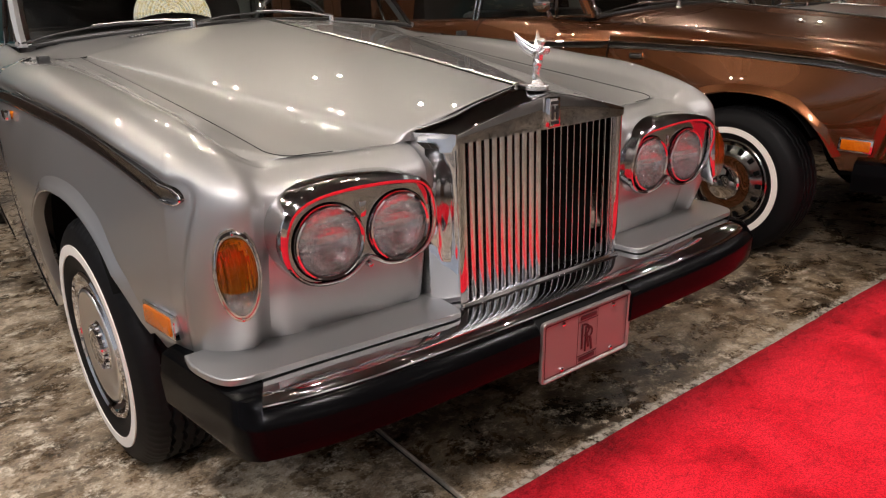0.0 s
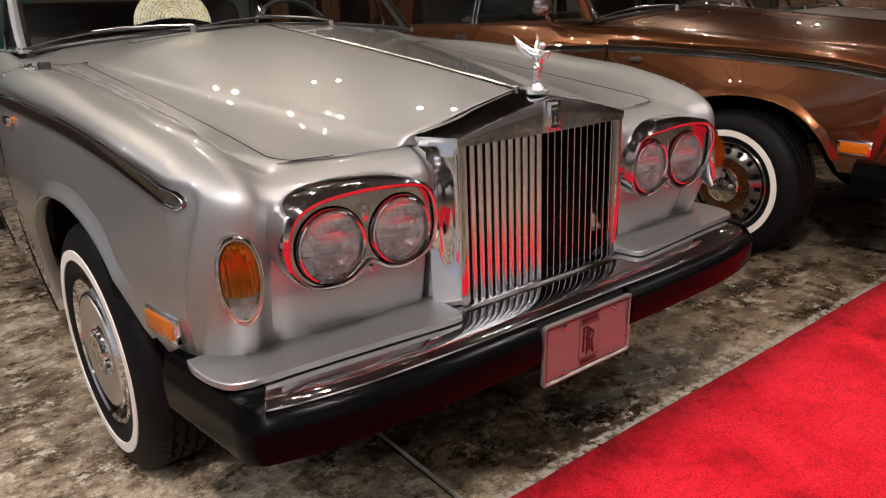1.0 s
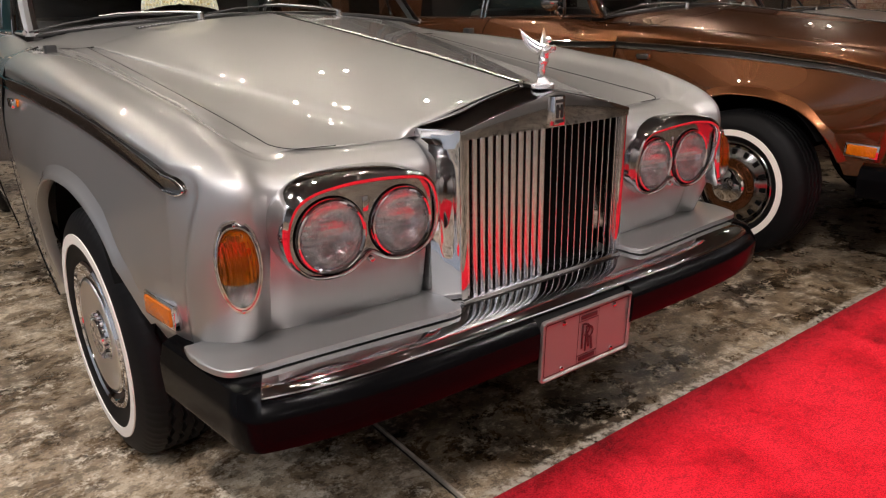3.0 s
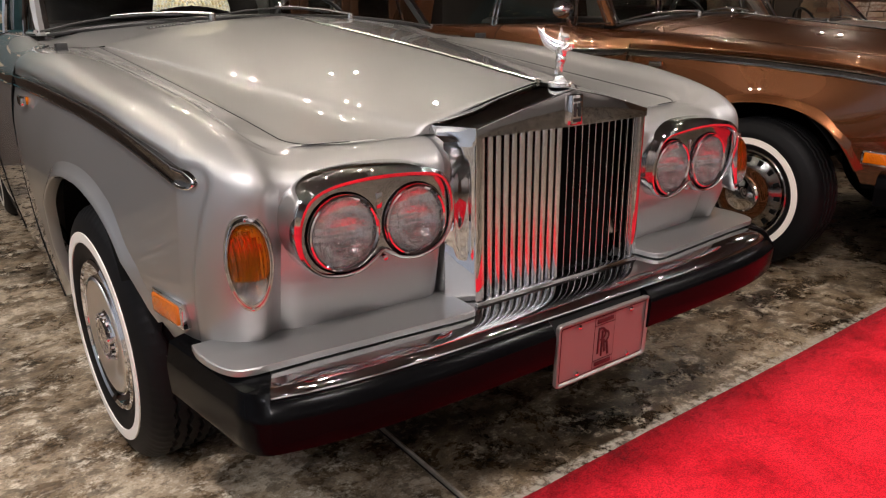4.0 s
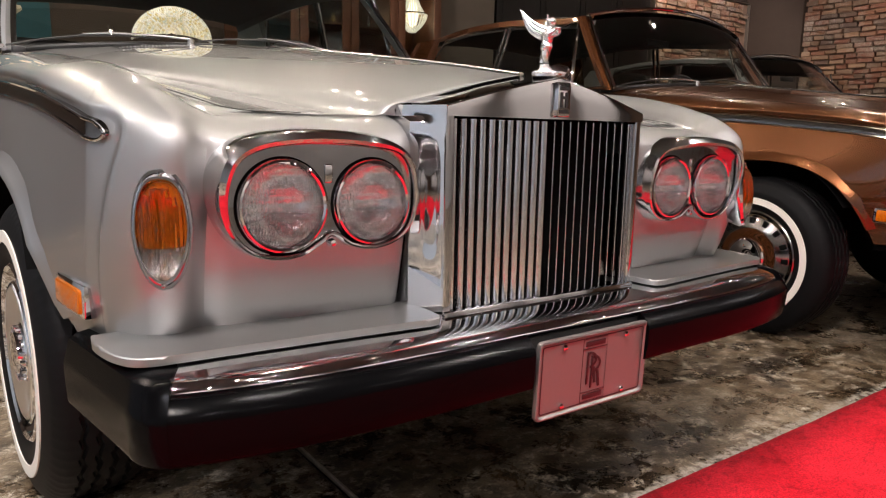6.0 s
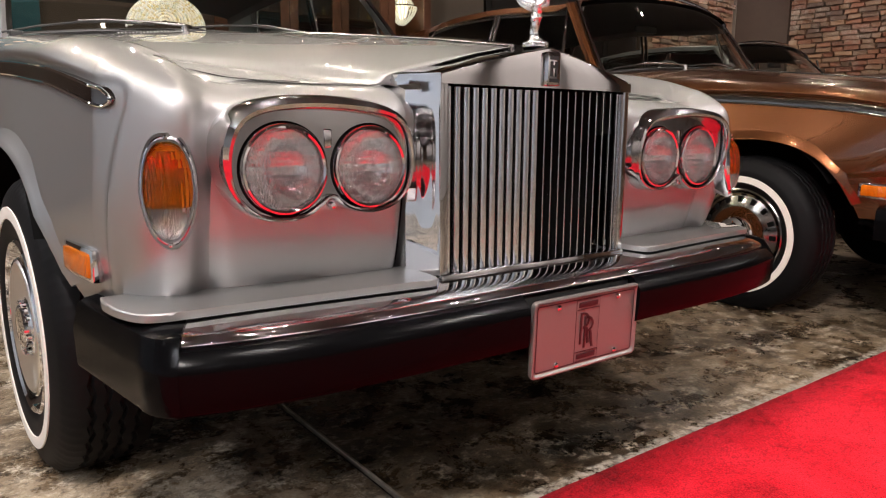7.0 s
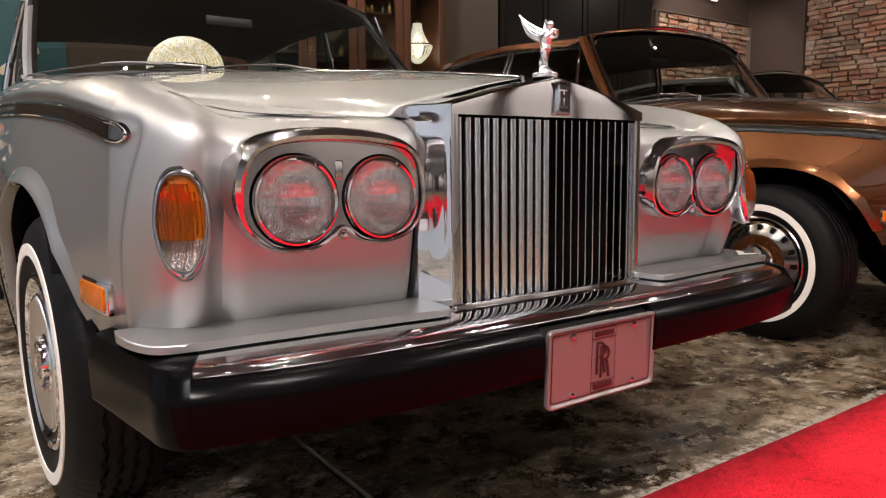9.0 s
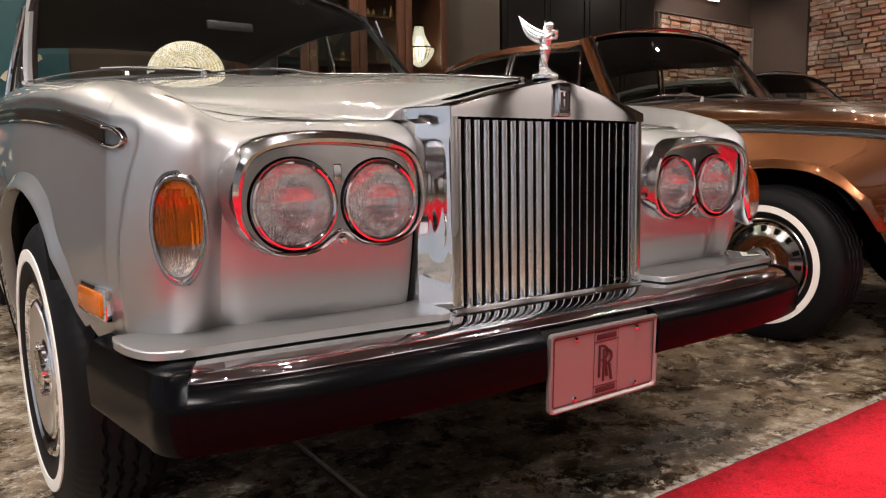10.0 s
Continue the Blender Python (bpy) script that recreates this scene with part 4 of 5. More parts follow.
def tail_section(y):
    """Half widths and heights of the body behind the scuttle."""
    u = (y - NOSE_END) / (4.95 - NOSE_END)
    end = ease((y - 4.2) / 0.8)
    w = 1 - .10 * end - .05 * ease((y - 3.2) / 1.6)
    drop = .10 * end
    pts = [(.885, .20 + .12 * end), (.918, .40), (.934, .62), (.932, .80), (.914, .913), (.888, .978), (.845, 1.035), (.80, 1.052)]
    low = .040 * (1 - ease((y - NOSE_END) / .7))
    return [(x * w, z - (drop * ease((z - .4) / .5)) - low * ease((z - .96) / .07)) for x, z in pts]


def saloon(name, paint, label, m, slotted=False, rake=.44, tall=.44, steer=0.0):
    car = new(name)
    tagged(car, label, "car", "parked cars")
    # front wings and nose
    for s in (-1, 1):
        bm = bmesh.new()
        wing_panels(bm, s)
        part("front_wing", bm, paint, car)
        bm = bmesh.new()
        arch_lip(bm, s)
        part("wheel_arch", bm, paint, car)
        bm = bmesh.new()
        rows = []
        for i in range(25):
            a = radians(34 + 158 * i / 24)
            rows.append([Vector((s * q, HUB[0] - .43 * math.cos(a), HUB[1] + .43 * math.sin(a))) for q in (.88, .5)])
        grid(bm, rows)
        bmesh.ops.contextual_create(bm, geom=[v for v in bm.verts if abs(abs(v.co.x) - .5) < .01])
        part("arch_liner", bm, BLACK, car, "dark inner wheel arch")
    bm = bmesh.new()
    for s in (-1, 1):
        bonnet_surface(bm, s)
    bmesh.ops.remove_doubles(bm, verts=[v for v in bm.verts if abs(v.co.x) < .005], dist=.012)
    part("bonnet", bm, paint, car)
    # bonnet shut line and strip
    for s in (-1, 1):
        bm = bmesh.new()
        row = np.array(RINGS[BONNET_ROW])
        tube(bm, [Vector((s * p[0], p[1], p[2] + .0002)) for p in row[int(FRONT_N * .8):]], .0011, 6)
        part("shut_line", bm, BLACK, car, "dark bonnet gap")
    bm = bmesh.new()
    row = np.array(RINGS[-1])
    tube(bm, [Vector((0, p[1], p[2] + .001)) for p in row[FRONT_N + CORNER_N:]], .0055, 8, .7)
    part("bonnet_strip", bm, STEEL, car, "slim bright strip along the bonnet")
    for s in (-1, 1):
        bm = bmesh.new()
        tube(bm, [Vector((s * .009, p[1], p[2] - .001)) for p in row[FRONT_N + CORNER_N:]], .0035, 6, .7)
        part("strip_seal", bm, BLACK, car)
    # side moulding
    for s in (-1, 1):
        bm = bmesh.new()
        front = moulding_line(s, .004)
        rear = [Vector((s * (tail_section(y)[4][0] + .004), y, tail_section(y)[4][1])) for y in np.linspace(1.65, 4.6, 20)]
        nose = [front[0].lerp(front[1], t) for t in (0, .03, .1, .22, .4, .7)]
        line = nose + front[1:] + rear
        rows = []
        for p in line:
            f = min(1.0, math.sqrt((p - line[0]).length / .022 + .003))
            rows.append([Vector((p.x + s * (o if f == 1 else o - .003 * (1 - f)), p.y, p.z + dz * f)) for o, dz in ((-.006, .017), (.003, .0140), (.002, .009), (.002, -.009), (.003, -.0140), (-.006, -.017))])
        grid(bm, rows)
        md = part("side_moulding", bm, MOULDING, car, "dark moulding with bright edges")
        for dz in (.0140, -.0140):
            bm = bmesh.new()
            tube(bm, [Vector((p.x + s * .004, p.y, p.z + dz * min(1.0, math.sqrt((p - line[0]).length / .022 + .003)))) for p in line], .0028, 6)
            part("bright_edge", bm, CHROME, md, "chrome edging")
    # body behind the scuttle
    ys = list(np.linspace(NOSE_END, 5.02, 42))
    for s in (-1, 1):
        bm = bmesh.new()
        rows = []
        for y in ys:
            pts = catmull([(x, z) for x, z in tail_section(y)], 4)
            rows.append([Vector((s * x, y, z)) for x, z in pts])
        vs = grid(bm, rows)
        gone = [f for f in {f for r in vs for v in r for f in v.link_faces} if math.hypot(f.calc_center_median().y - 3.92, f.calc_center_median().z - HUB[1]) < .37 and f.calc_center_median().z < .60]
        bmesh.ops.delete(bm, geom=gone, context="FACES")
        part("body_side", bm, paint, car)
    bm = bmesh.new()
    rows = []
    for y in np.linspace(3.95, 5.02, 16):
        x1, z1 = tail_section(y)[-1]
        rows.append([Vector((x1 * t, y, z1 + .05 * (1 - t * t) * ease((5.1 - y) / .4))) for t in np.linspace(-1, 1, 17)])
    grid(bm, rows)
    part("boot_lid", bm, paint, car)
    bm = bmesh.new()
    tl = catmull([(x, z) for x, z in tail_section(5.02)], 3)
    grid(bm, [[Vector((x * t, 5.02, z)) for t in np.linspace(-1, 1, 5)] for x, z in tl])
    part("tail_panel", bm, paint, car)
    bm = bmesh.new()
    edge = sorted((r[-1][0], r[-1][2]) for r in RINGS[5:])
    ex, ez = [e[0] for e in edge], [e[1] for e in edge]
    xs = np.linspace(-.81, .81, 47)
    back = []
    for x in xs:
        u = min(1.0, abs(x) / .775)
        out = max(0.0, abs(x) - .775)
        back.append(Vector((x, 1.763 - .115 * (1 - u * u) + .4 * out, 1.040 + .05 * (1 - u * u) - 1.2 * out * out - .016 * ease((abs(x) - .66) / .14))))
    front = [Vector((x, NOSE_END - .002, float(np.interp(abs(x), ex, ez)) + .0005)) for x in xs]
    rows = [[a.lerp(b, t) for a, b in zip(front, back)] for t in (0, .25, .5, .75, 1)]
    rows.append([p + Vector((0, .10, -.06)) for p in back])
    grid(bm, rows)
    part("scuttle", bm, paint, car)
    # door gaps
    for s in (-1, 1):
        for y in (1.56, 2.62, 3.5):
            bm = bmesh.new()
            pts = catmull([(x, z) for x, z in (tail_section(max(y, NOSE_END)))], 4)
            tube(bm, [Vector((s * (x + .0005), y, z)) for x, z in pts], .003, 6)
            part("door_gap", bm, BLACK, car, "dark door gap")
        for y in (2.42, 3.36):
            bm = bmesh.new()
            x = tail_section(y)[5][0]
            tube(bm, [(s * (x + .03), y - .09 + .18 * t, .93) for t in np.linspace(0, 1, 8)], .011, 8)
            part("door_handle", bm, CHROME, car, "chrome door handle")
    # glasshouse
    def rail(y):
        """Half width, height of the roof rail."""
        k = ease((y - 2.0) / .8)
        e = ease((y - 3.0) / .9)
        return (.690 + .005 * k - .045 * e, 1.038 + tall + .05 * k - .06 * e)

    def roof_z(y, t):
        x, z = rail(y)
        return z + .055 * (1 - t * t) ** .8

    bm = bmesh.new()
    rows = []
    for y in np.linspace(1.72 + rake, 3.72, 26):
        x, z = rail(y)
        row = []
        for t in np.linspace(-1, 1, 31):
            yy = y - .10 * (1 - t * t) * ease((2.5 - y) / .4) + .10 * (1 - t * t) * ease((y - 3.3) / .3)
            row.append(Vector((x * t * (1 + .03 * (1 - abs(t))), yy, roof_z(y, t))))
        rows.append([Vector((-x - .015, y, z - .035))] + row + [Vector((x + .015, y, z - .035))])
    grid(bm, rows)
    part("roof", bm, paint, car)
    bm = bmesh.new()
    grid(bm, [[Vector((p.x * .97, p.y, p.z - .022)) for p in row] for row in rows])
    part("headliner", bm, LINING, car, "dark cloth headlining")
    for s in (-1, 1):
        bm = bmesh.new()
        box(bm, s * .775, s * .79, 1.85, 3.9, .3, 1.04, .004)
        part("door_card", bm, LEATHER, car, "dark leather door card")
    for s in (-1, 1):
        # windscreen pillar, centre pillar, rear quarter
        bm = bmesh.new()
        rows = []
        for t in np.linspace(0, 1, 10):
            c = Vector((s * (.785 - .078 * t ** 1.3), 1.785 + rake * t, 1.04 + tall * t))
            rows.append([c + Vector(o) for o in ((s * -.014, -.020, 0), (s * .008, -.024, 0), (s * .020, -.004, 0), (s * .018, .026, 0), (s * -.014, .022, 0))])
        grid(bm, rows, closed=True)
        part("windscreen_pillar", bm, paint, car)
        bm = bmesh.new()
        tube(bm, [Vector((s * (.772 - .078 * t ** 1.3), 1.750 + rake * t, 1.045 + tall * t)) for t in np.linspace(0, 1, 10)], .009, 10)
        part("windscreen_trim", bm, CHROME, car, "chrome windscreen surround")
        bm = bmesh.new()
        rows = []
        for t in np.linspace(0, 1, 12):
            xx = .80 - .10 * t ** 1.3
            z = 1.045 + tall * t
            rows.append([Vector((s * xx, 3.42, z)), Vector((s * (xx - .004), 3.62 - .05 * t, z)), Vector((s * (xx - .09 + .06 * t), 4.12 - .36 * t, z))])
        grid(bm, rows)
        part("rear_quarter", bm, paint, car)
        for y in (2.72,):
            bm = bmesh.new()
            for dy in (-.018, .018):
                tube(bm, [Vector((s * (.807 - .10 * t ** 1.3), y + dy - .04 * t, 1.045 + tall * t)) for t in np.linspace(0, 1, 8)], .011, 8)
            part("centre_pillar", bm, CHROME, car, "bright window frame")
        bm = bmesh.new()
        tube(bm, [Vector((s * (.807 - .10 * t ** 1.3), 2.02 + .07 * t, 1.045 + (tall - .03) * t)) for t in np.linspace(0, 1, 8)], .009, 8)
        part("quarter_light_frame", bm, CHROME, car, "bright quarter-light frame")
        bm = bmesh.new()
        line = [Vector((s * (.80 - .09 * t ** 1.3), 1.80 + (rake - .02) * t, 1.055 + (tall - .03) * t)) for t in np.linspace(0, 1, 8)] + [Vector((s * (rail(y)[0] + .022), y, rail(y)[1] - .045)) for y in np.linspace(1.91 + rake, 3.35, 10)] + [Vector((s * .79, 3.62, 1.06))]
        tube(bm, line, .006, 6)
        part("window_trim", bm, CHROME, car, "thin chrome window surround")
        bm = bmesh.new()
        tube(bm, [Vector((s * .803, y, 1.053)) for y in np.linspace(1.78, 4.0, 12)], .008, 6)
        part("waist_strip", bm, CHROME, car, "chrome waist strip")
        bm = bmesh.new()
        rows = [[Vector((s * (.797 - .10 * t ** 1.3), 1.83 + (rake - .06) * t + (3.5 - 1.83 - (rake - .06) * t) * u, 1.045 + tall * t)) for u in np.linspace(0, 1, 6)] for t in np.linspace(0, 1, 8)]
        grid(bm, rows)
        g = part("side_window", bm, GLASS, car, "clear side glass")
        g.visible_shadow = False
    bm = bmesh.new()
    rows = []
    for t in np.linspace(0, 1, 12):
        rows.append([Vector(((.775 - .078 * t ** 1.3) * u, 1.765 + rake * t - (.115 - .02 * t) * (1 - u * u), 1.045 + tall * t + (.05 + .03 * t) * (1 - u * u))) for u in np.linspace(-1, 1, 25)])
    grid(bm, rows)
    g = part("windscreen", bm, GLASS, car, "clear curved windscreen")
    g.visible_shadow = False
    for k, t in enumerate((0.0, 1.0)):
        bm = bmesh.new()
        tube(bm, [Vector(((.775 - .078 * t) * u, 1.760 + rake * t - (.115 - .02 * t) * (1 - u * u), 1.045 + tall * t + (.05 + .03 * t) * (1 - u * u))) for u in np.linspace(-1, 1, 25)], .010, 8)
        part("windscreen_seal", bm, TRIM if k == 0 else CHROME, car)
    bm = bmesh.new()
    rows = []
    for t in np.linspace(0, 1, 8):
        rows.append([Vector(((.66 + .03 * (1 - t)) * u, 4.10 - .36 * t + .06 * (1 - u * u), 1.06 + .36 * t + .06 * t * (1 - u * u))) for u in np.linspace(-1, 1, 15)])
    grid(bm, rows)
    g = part("rear_window", bm, GLASS, car, "clear rear glass")
    g.visible_shadow = False
    # interior
    bm = bmesh.new()
    box(bm, -.72, .72, 1.72, 2.05, .80, 1.055, .03)
    part("dashboard", bm, BLACK, car, "dark dashboard")
    bm = bmesh.new()
    box(bm, -.80, .80, 1.7, 4.0, .25, .30)
    part("cabin_floor", bm, BLACK, car)
    for x in (-.38, .38):
        bm = bmesh.new()
        box(bm, x - .27, x + .27, 2.45, 3.0, .35, .62, .05)
        box(bm, x - .27, x + .27, 2.92, 3.08, .55, 1.10, .05)
        part("front_seat", bm, LEATHER, car, "dark leather front seat")
    bm = bmesh.new()
    box(bm, -.68, .68, 3.45, 3.72, .45, 1.26, .08)
    part("rear_seat", bm, LEATHER, car, "dark leather rear seat")
    bm = bmesh.new()
    sm = Matrix.Translation((.38, 2.12, 1.02)) @ Matrix.Rotation(radians(65), 4, "X")
    lathe(bm, [(.19, 0), (.196, .01), (.205, .01), (.21, 0), (.205, -.01), (.196, -.01), (.19, 0)], sm, 48)
    box(bm, -.19, .19, -.012, .012, -.006, .006, .003, sm)
    part("steering_wheel", bm, TRIM, car, "thin-rimmed steering wheel")
    bm = bmesh.new()
    box(bm, -.10, .10, 2.10, 2.12, 1.345, 1.385, .008)
    part("interior_mirror", bm, TRIM, car, "interior mirror")
    # wipers
    for x0, x1 in ((-.26, -.80), (.30, -.24)):
        wp = new("wiper")
        wp.parent = car
        bm = bmesh.new()
        def base(u, lift):
            x = x0 + (x1 - x0) * u
            return Vector((x, 1.750 - .125 * (1 - (x / .775) ** 2) - .012, 1.050 + .05 * (1 - (x / .775) ** 2) + lift))
        lathe(bm, [(.0005, .022), (.012, .02), (.014, 0), (.016, -.02)], Matrix.Translation(base(0, -.008)), 16)
        tube(bm, [base(0, .012), base(.2, .022), base(.45, .03), base(.6, .03)], [.0050, .0036, .0028, .0024], 8)
        part("wiper_arm", bm, STEEL, wp, "bright metal wiper arm")
        bm = bmesh.new()
        tube(bm, [base(.18, .012), base(.4, .022), base(.6, .024), base(.8, .018), base(.99, .006)], .0036, 6)
        part("wiper_blade", bm, TRIM, wp)
    # wheels
    for s in (-1, 1):
        wheel_part(car, s, HUB[0] - .03 * (steer > 0), paint, slotted, steer)
        wheel_part(car, s, 3.92, paint, slotted)
    # bumper
    bump = new("front_bumper")
    bump.parent = car
    bm = bmesh.new()
    sweep(bm, full_path(0, 33), [(-.15, .470), (-.14, .4785), (-.09, .4790), (-.05, .4775), (-.028, .4750), (-.014, .4710), (-.005, .4660), (-.0005, .4610), (.0005, .4575), (-.002, .4545), (-.02, .4535)])
    part("chrome_blade", bm, CHROME, bump, "chrome bumper blade")
    for s in (-1, 1):
        bm = bmesh.new()
        run = bumper_path(s)
        stop = [k for k, (p, q) in enumerate(run) if abs(p.x) > .150][0]
        sweep(bm, run[stop:31], [(-.05, .4550), (.000, .4548), (.010, .4505), (.0215, .4370), (.0250, .4325), (.0268, .4280), (.0270, .4230), (.0255, .395), (.0220, .3660), (.0195, .3610), (.014, .3585), (-.05, .3585)])
        part("rubber_strip", bm, RUBBER, bump, "thick black rubber facing")
    bm = bmesh.new()
    box(bm, -.20, .20, .010, .05, .36, .447, .004)
    part("plate_bracket", bm, TRIM, bump)
    for s in (-1, 1):
        bm = bmesh.new()
        sweep(bm, bumper_path(s)[30:], [(-.09, .476), (-.030, .4790), (-.012, .4760), (.002, .4690), (.011, .4560), (.0235, .4370), (.0265, .4320), (.0282, .4275), (.0284, .4225), (.0268, .395), (.0230, .3655), (.0205, .3603), (.015, .3575), (-.09, .3575)], .6)
        part("end_cap", bm, RUBBER, bump, "black rubber bumper corner")
        bm = bmesh.new()
        edge = catmull([(.822, .27), (.8255, .225), (.816, .165), (.797, .122), (.770, .106), (.730, .1015), (.66, .0975), (.55, .089), (.44, .080), (.36, .073), (.318, .070), (.297, .076), (.288, .100)], 5)
        out = [(x, y) for x, y in edge] + [(.285, .16), (.305, .215), (.305, .27)]
        prism(bm, [Vector((s * x, y, .4815)) for x, y in out], (0, 0, .013), .005)
        part("bumper_filler", bm, paint, bump, "body-coloured filler plate")
    for s in (-1, 1):
        headlamps(car, s)
        signal_lamp(car, s)
        marker_lamp(car, s)
    radiator(car)
    car.matrix_world = m
    return car


def thin_glass(name, tint, flutes=0.0):
    """A thin clear pane or lens: straight-through light plus a Fresnel-driven gloss, with moulded flutes where wanted."""
    m = bpy.data.materials.new(name)
    m.use_nodes = True
    nt = m.node_tree
    nt.nodes.remove(nt.nodes["Principled BSDF"])
    out = nt.nodes["Material Output"]
    clear, gloss, mix, fr = [nt.nodes.new(k) for k in ("ShaderNodeBsdfTransparent", "ShaderNodeBsdfGlossy", "ShaderNodeMixShader", "ShaderNodeLayerWeight")]
    clear.inputs[0].default_value = (*tint, 1)
    gloss.inputs["Roughness"].default_value = 0.01
    edge = nt.nodes.new("ShaderNodeMath")
    edge.operation = "POWER"
    edge.inputs[1].default_value = 4.0
    nt.links.new(fr.outputs["Facing"], edge.inputs[0])
    lift = nt.nodes.new("ShaderNodeMath")
    lift.operation = "MULTIPLY_ADD"
    lift.inputs[1].default_value, lift.inputs[2].default_value = 0.9, 0.055
    nt.links.new(edge.outputs[0], lift.inputs[0])
    nt.links.new(lift.outputs[0], mix.inputs[0])
    nt.links.new(clear.outputs[0], mix.inputs[1])
    nt.links.new(gloss.outputs[0], mix.inputs[2])
    nt.links.new(mix.outputs[0], out.inputs["Surface"])
    if flutes:
        co = nt.nodes.new("ShaderNodeTexCoord").outputs["Object"]
        w = nt.nodes.new("ShaderNodeTexWave")
        w.wave_type, w.bands_direction = "BANDS", "X"
        w.inputs["Scale"].default_value, w.inputs["Distortion"].default_value = flutes, 0.5
        nt.links.new(co, w.inputs["Vector"])
        b = nt.nodes.new("ShaderNodeBump")
        b.inputs["Strength"].default_value, b.inputs["Distance"].default_value = 1.0, 0.002
        nt.links.new(w.outputs[1], b.inputs["Height"])
        for n in (gloss, fr):
            nt.links.new(b.outputs[0], n.inputs["Normal"])
    return m


def fluted_lens():
    """Headlamp glass: fine upright flutes in broad zones, crossed by a few level steps."""
    m = shader("fluted_headlamp_glass", (1, 1, 1), 0.0, trans=0.945, ior=1.40, vary=0.0)
    nt, p, add = nodes_of(m)
    co = add("ShaderNodeTexCoord").outputs["Object"]
    total = None
    for kind, axis, scale, weight in (("BANDS", "X", 72, .8), ("BANDS", "Z", 26, .7), ("BANDS", "X", 15, .8)):
        w = add("ShaderNodeTexWave")
        w.wave_type, w.bands_direction = kind, axis
        w.inputs["Scale"].default_value, w.inputs["Distortion"].default_value, w.inputs["Detail Scale"].default_value = scale, 0.9, 3.0
        nt.links.new(co, w.inputs["Vector"])
        k = add("ShaderNodeMath")
        k.operation = "MULTIPLY_ADD"
        k.inputs[1].default_value = weight
        nt.links.new(w.outputs[1], k.inputs[0])
        if total is not None:
            nt.links.new(total, k.inputs[2])
        else:
            k.inputs[2].default_value = 0.0
        total = k.outputs[0]
    bp = add("ShaderNodeBump")
    bp.inputs["Strength"].default_value, bp.inputs["Distance"].default_value = 1.0, 0.0028
    nt.links.new(total, bp.inputs["Height"])
    nt.links.new(bp.outputs[0], p.inputs["Normal"])
    return m


GLASS = thin_glass("window_glass", (0.80, 0.84, 0.82))
LENS = fluted_lens()

# ---- the hall ----
X0, X1, Y0, Y1 = -5.0, 9.5, -6.0, 5.6


def structure(name, bm, mat_, label, smooth=False):
    return tagged(part(name, bm, mat_, None, "", smooth), label, name.split("_")[0], "", "structure")


bm = bmesh.new()
box(bm, X0 - .2, X1 + .2, Y0 - .2, Y1 + .2, -.25, -.012)
floor = structure("floor", bm, TRIM, "worn sealed concrete floor with stains and a saw-cut joint")
for x0, x1, concrete in ((X0 - .2, -.306, CONCRETE), (-.294, X1 + .2, BROWN_CONCRETE)):
    bm = bmesh.new()
    box(bm, x0, x1, Y0 - .2, Y1 + .2, -.2, 0, .003)
    part("slab", bm, concrete, floor, "", False)
# raised pale strip: the lit edge of the saw cut, put in as colour
bm = bmesh.new()
box(bm, -.2945, -.2885, Y0 - .1, Y1 - .01, -.01, .0016, .0007)
part("lit_edge_strip", bm, LIT_EDGE, floor, "pale strip for the light along the saw-cut joint's edge", False)
bm = bmesh.new()
box(bm, X0 - .2, X1 + .2, Y0 - .2, Y1 + .2, CEILING, CEILING + .2)
structure("ceiling", bm, CEIL, "black painted ceiling")
bm = bmesh.new()
box(bm, X0 - .2, X1 + .2, Y1, Y1 + .2, 0, CEILING)
wall_back = structure("wall_back", bm, DARKWALL, "dark brown painted wall")
bm = bmesh.new()
box(bm, X1 + .03, X1 + .25, Y0, Y1, 0, CEILING)
wall_right = structure("wall_right", bm, MORTAR, "old weathered brick wall with lime traces")
bm = bmesh.new()
box(bm, X0 - .2, X0, Y0, Y1, 0, CEILING)
structure("wall_left", bm, WHITE, "plain grey painted wall")
bm = bmesh.new()
box(bm, X0 - .2, X1 + .2, Y0 - .2, Y0, 0, CEILING)
structure("wall_front", bm, PLASTER, "plain taupe painted wall")
bm = bmesh.new()
box(bm, X1 - .08, X1 + .03, 4.69, Y1, 0, CEILING)
structure("column_corner", bm, DARKWALL, "dark brown painted corner pier")
bm = bmesh.new()
box(bm, 3.52, 4.26, Y1 - .10, Y1, 0, CEILING, .005)
structure("pilaster", bm, PILASTER, "taupe plaster pilaster")
for k in range(4):
    bm = bmesh.new()
    x = 4.34 + k * .68
    box(bm, x, x + .66, Y1 - .05, Y1 - .002, .02, CEILING - .02, .004)
    box(bm, x + .08, x + .58, Y1 - .06, Y1 - .049, .2, CEILING - .3, .004)
    tagged(part("wall_panel", bm, PANEL, wall_back, "", False), "")
bm = bmesh.new()
n = 90
rows, hem = [], []
for i in range(n + 1):
    x = -2.0 + 11.3 * i / n
    edge = .034 + .0015 * math.sin(x * 5) + .0012 * math.sin(x * 23 + 1)
    rows.append([Vector((x, -1.30, .001)), Vector((x, -1.296, .012)), Vector((x, -.7, .012)), Vector((x, edge - .02, .012))])
    hem.append([Vector((x, edge - .02, .012)), Vector((x, edge - .010, .0112)), Vector((x, edge - .004, .009)), Vector((x, edge, .001))])
grid(bm, rows)
runner = tagged(part("red_carpet", bm, CARPET), "bright red cut-pile carpet laid on concrete", "carpet")
bm = bmesh.new()
grid(bm, hem)
part("cut_edge", bm, CARPET, runner, "trodden cut edge of the red pile")

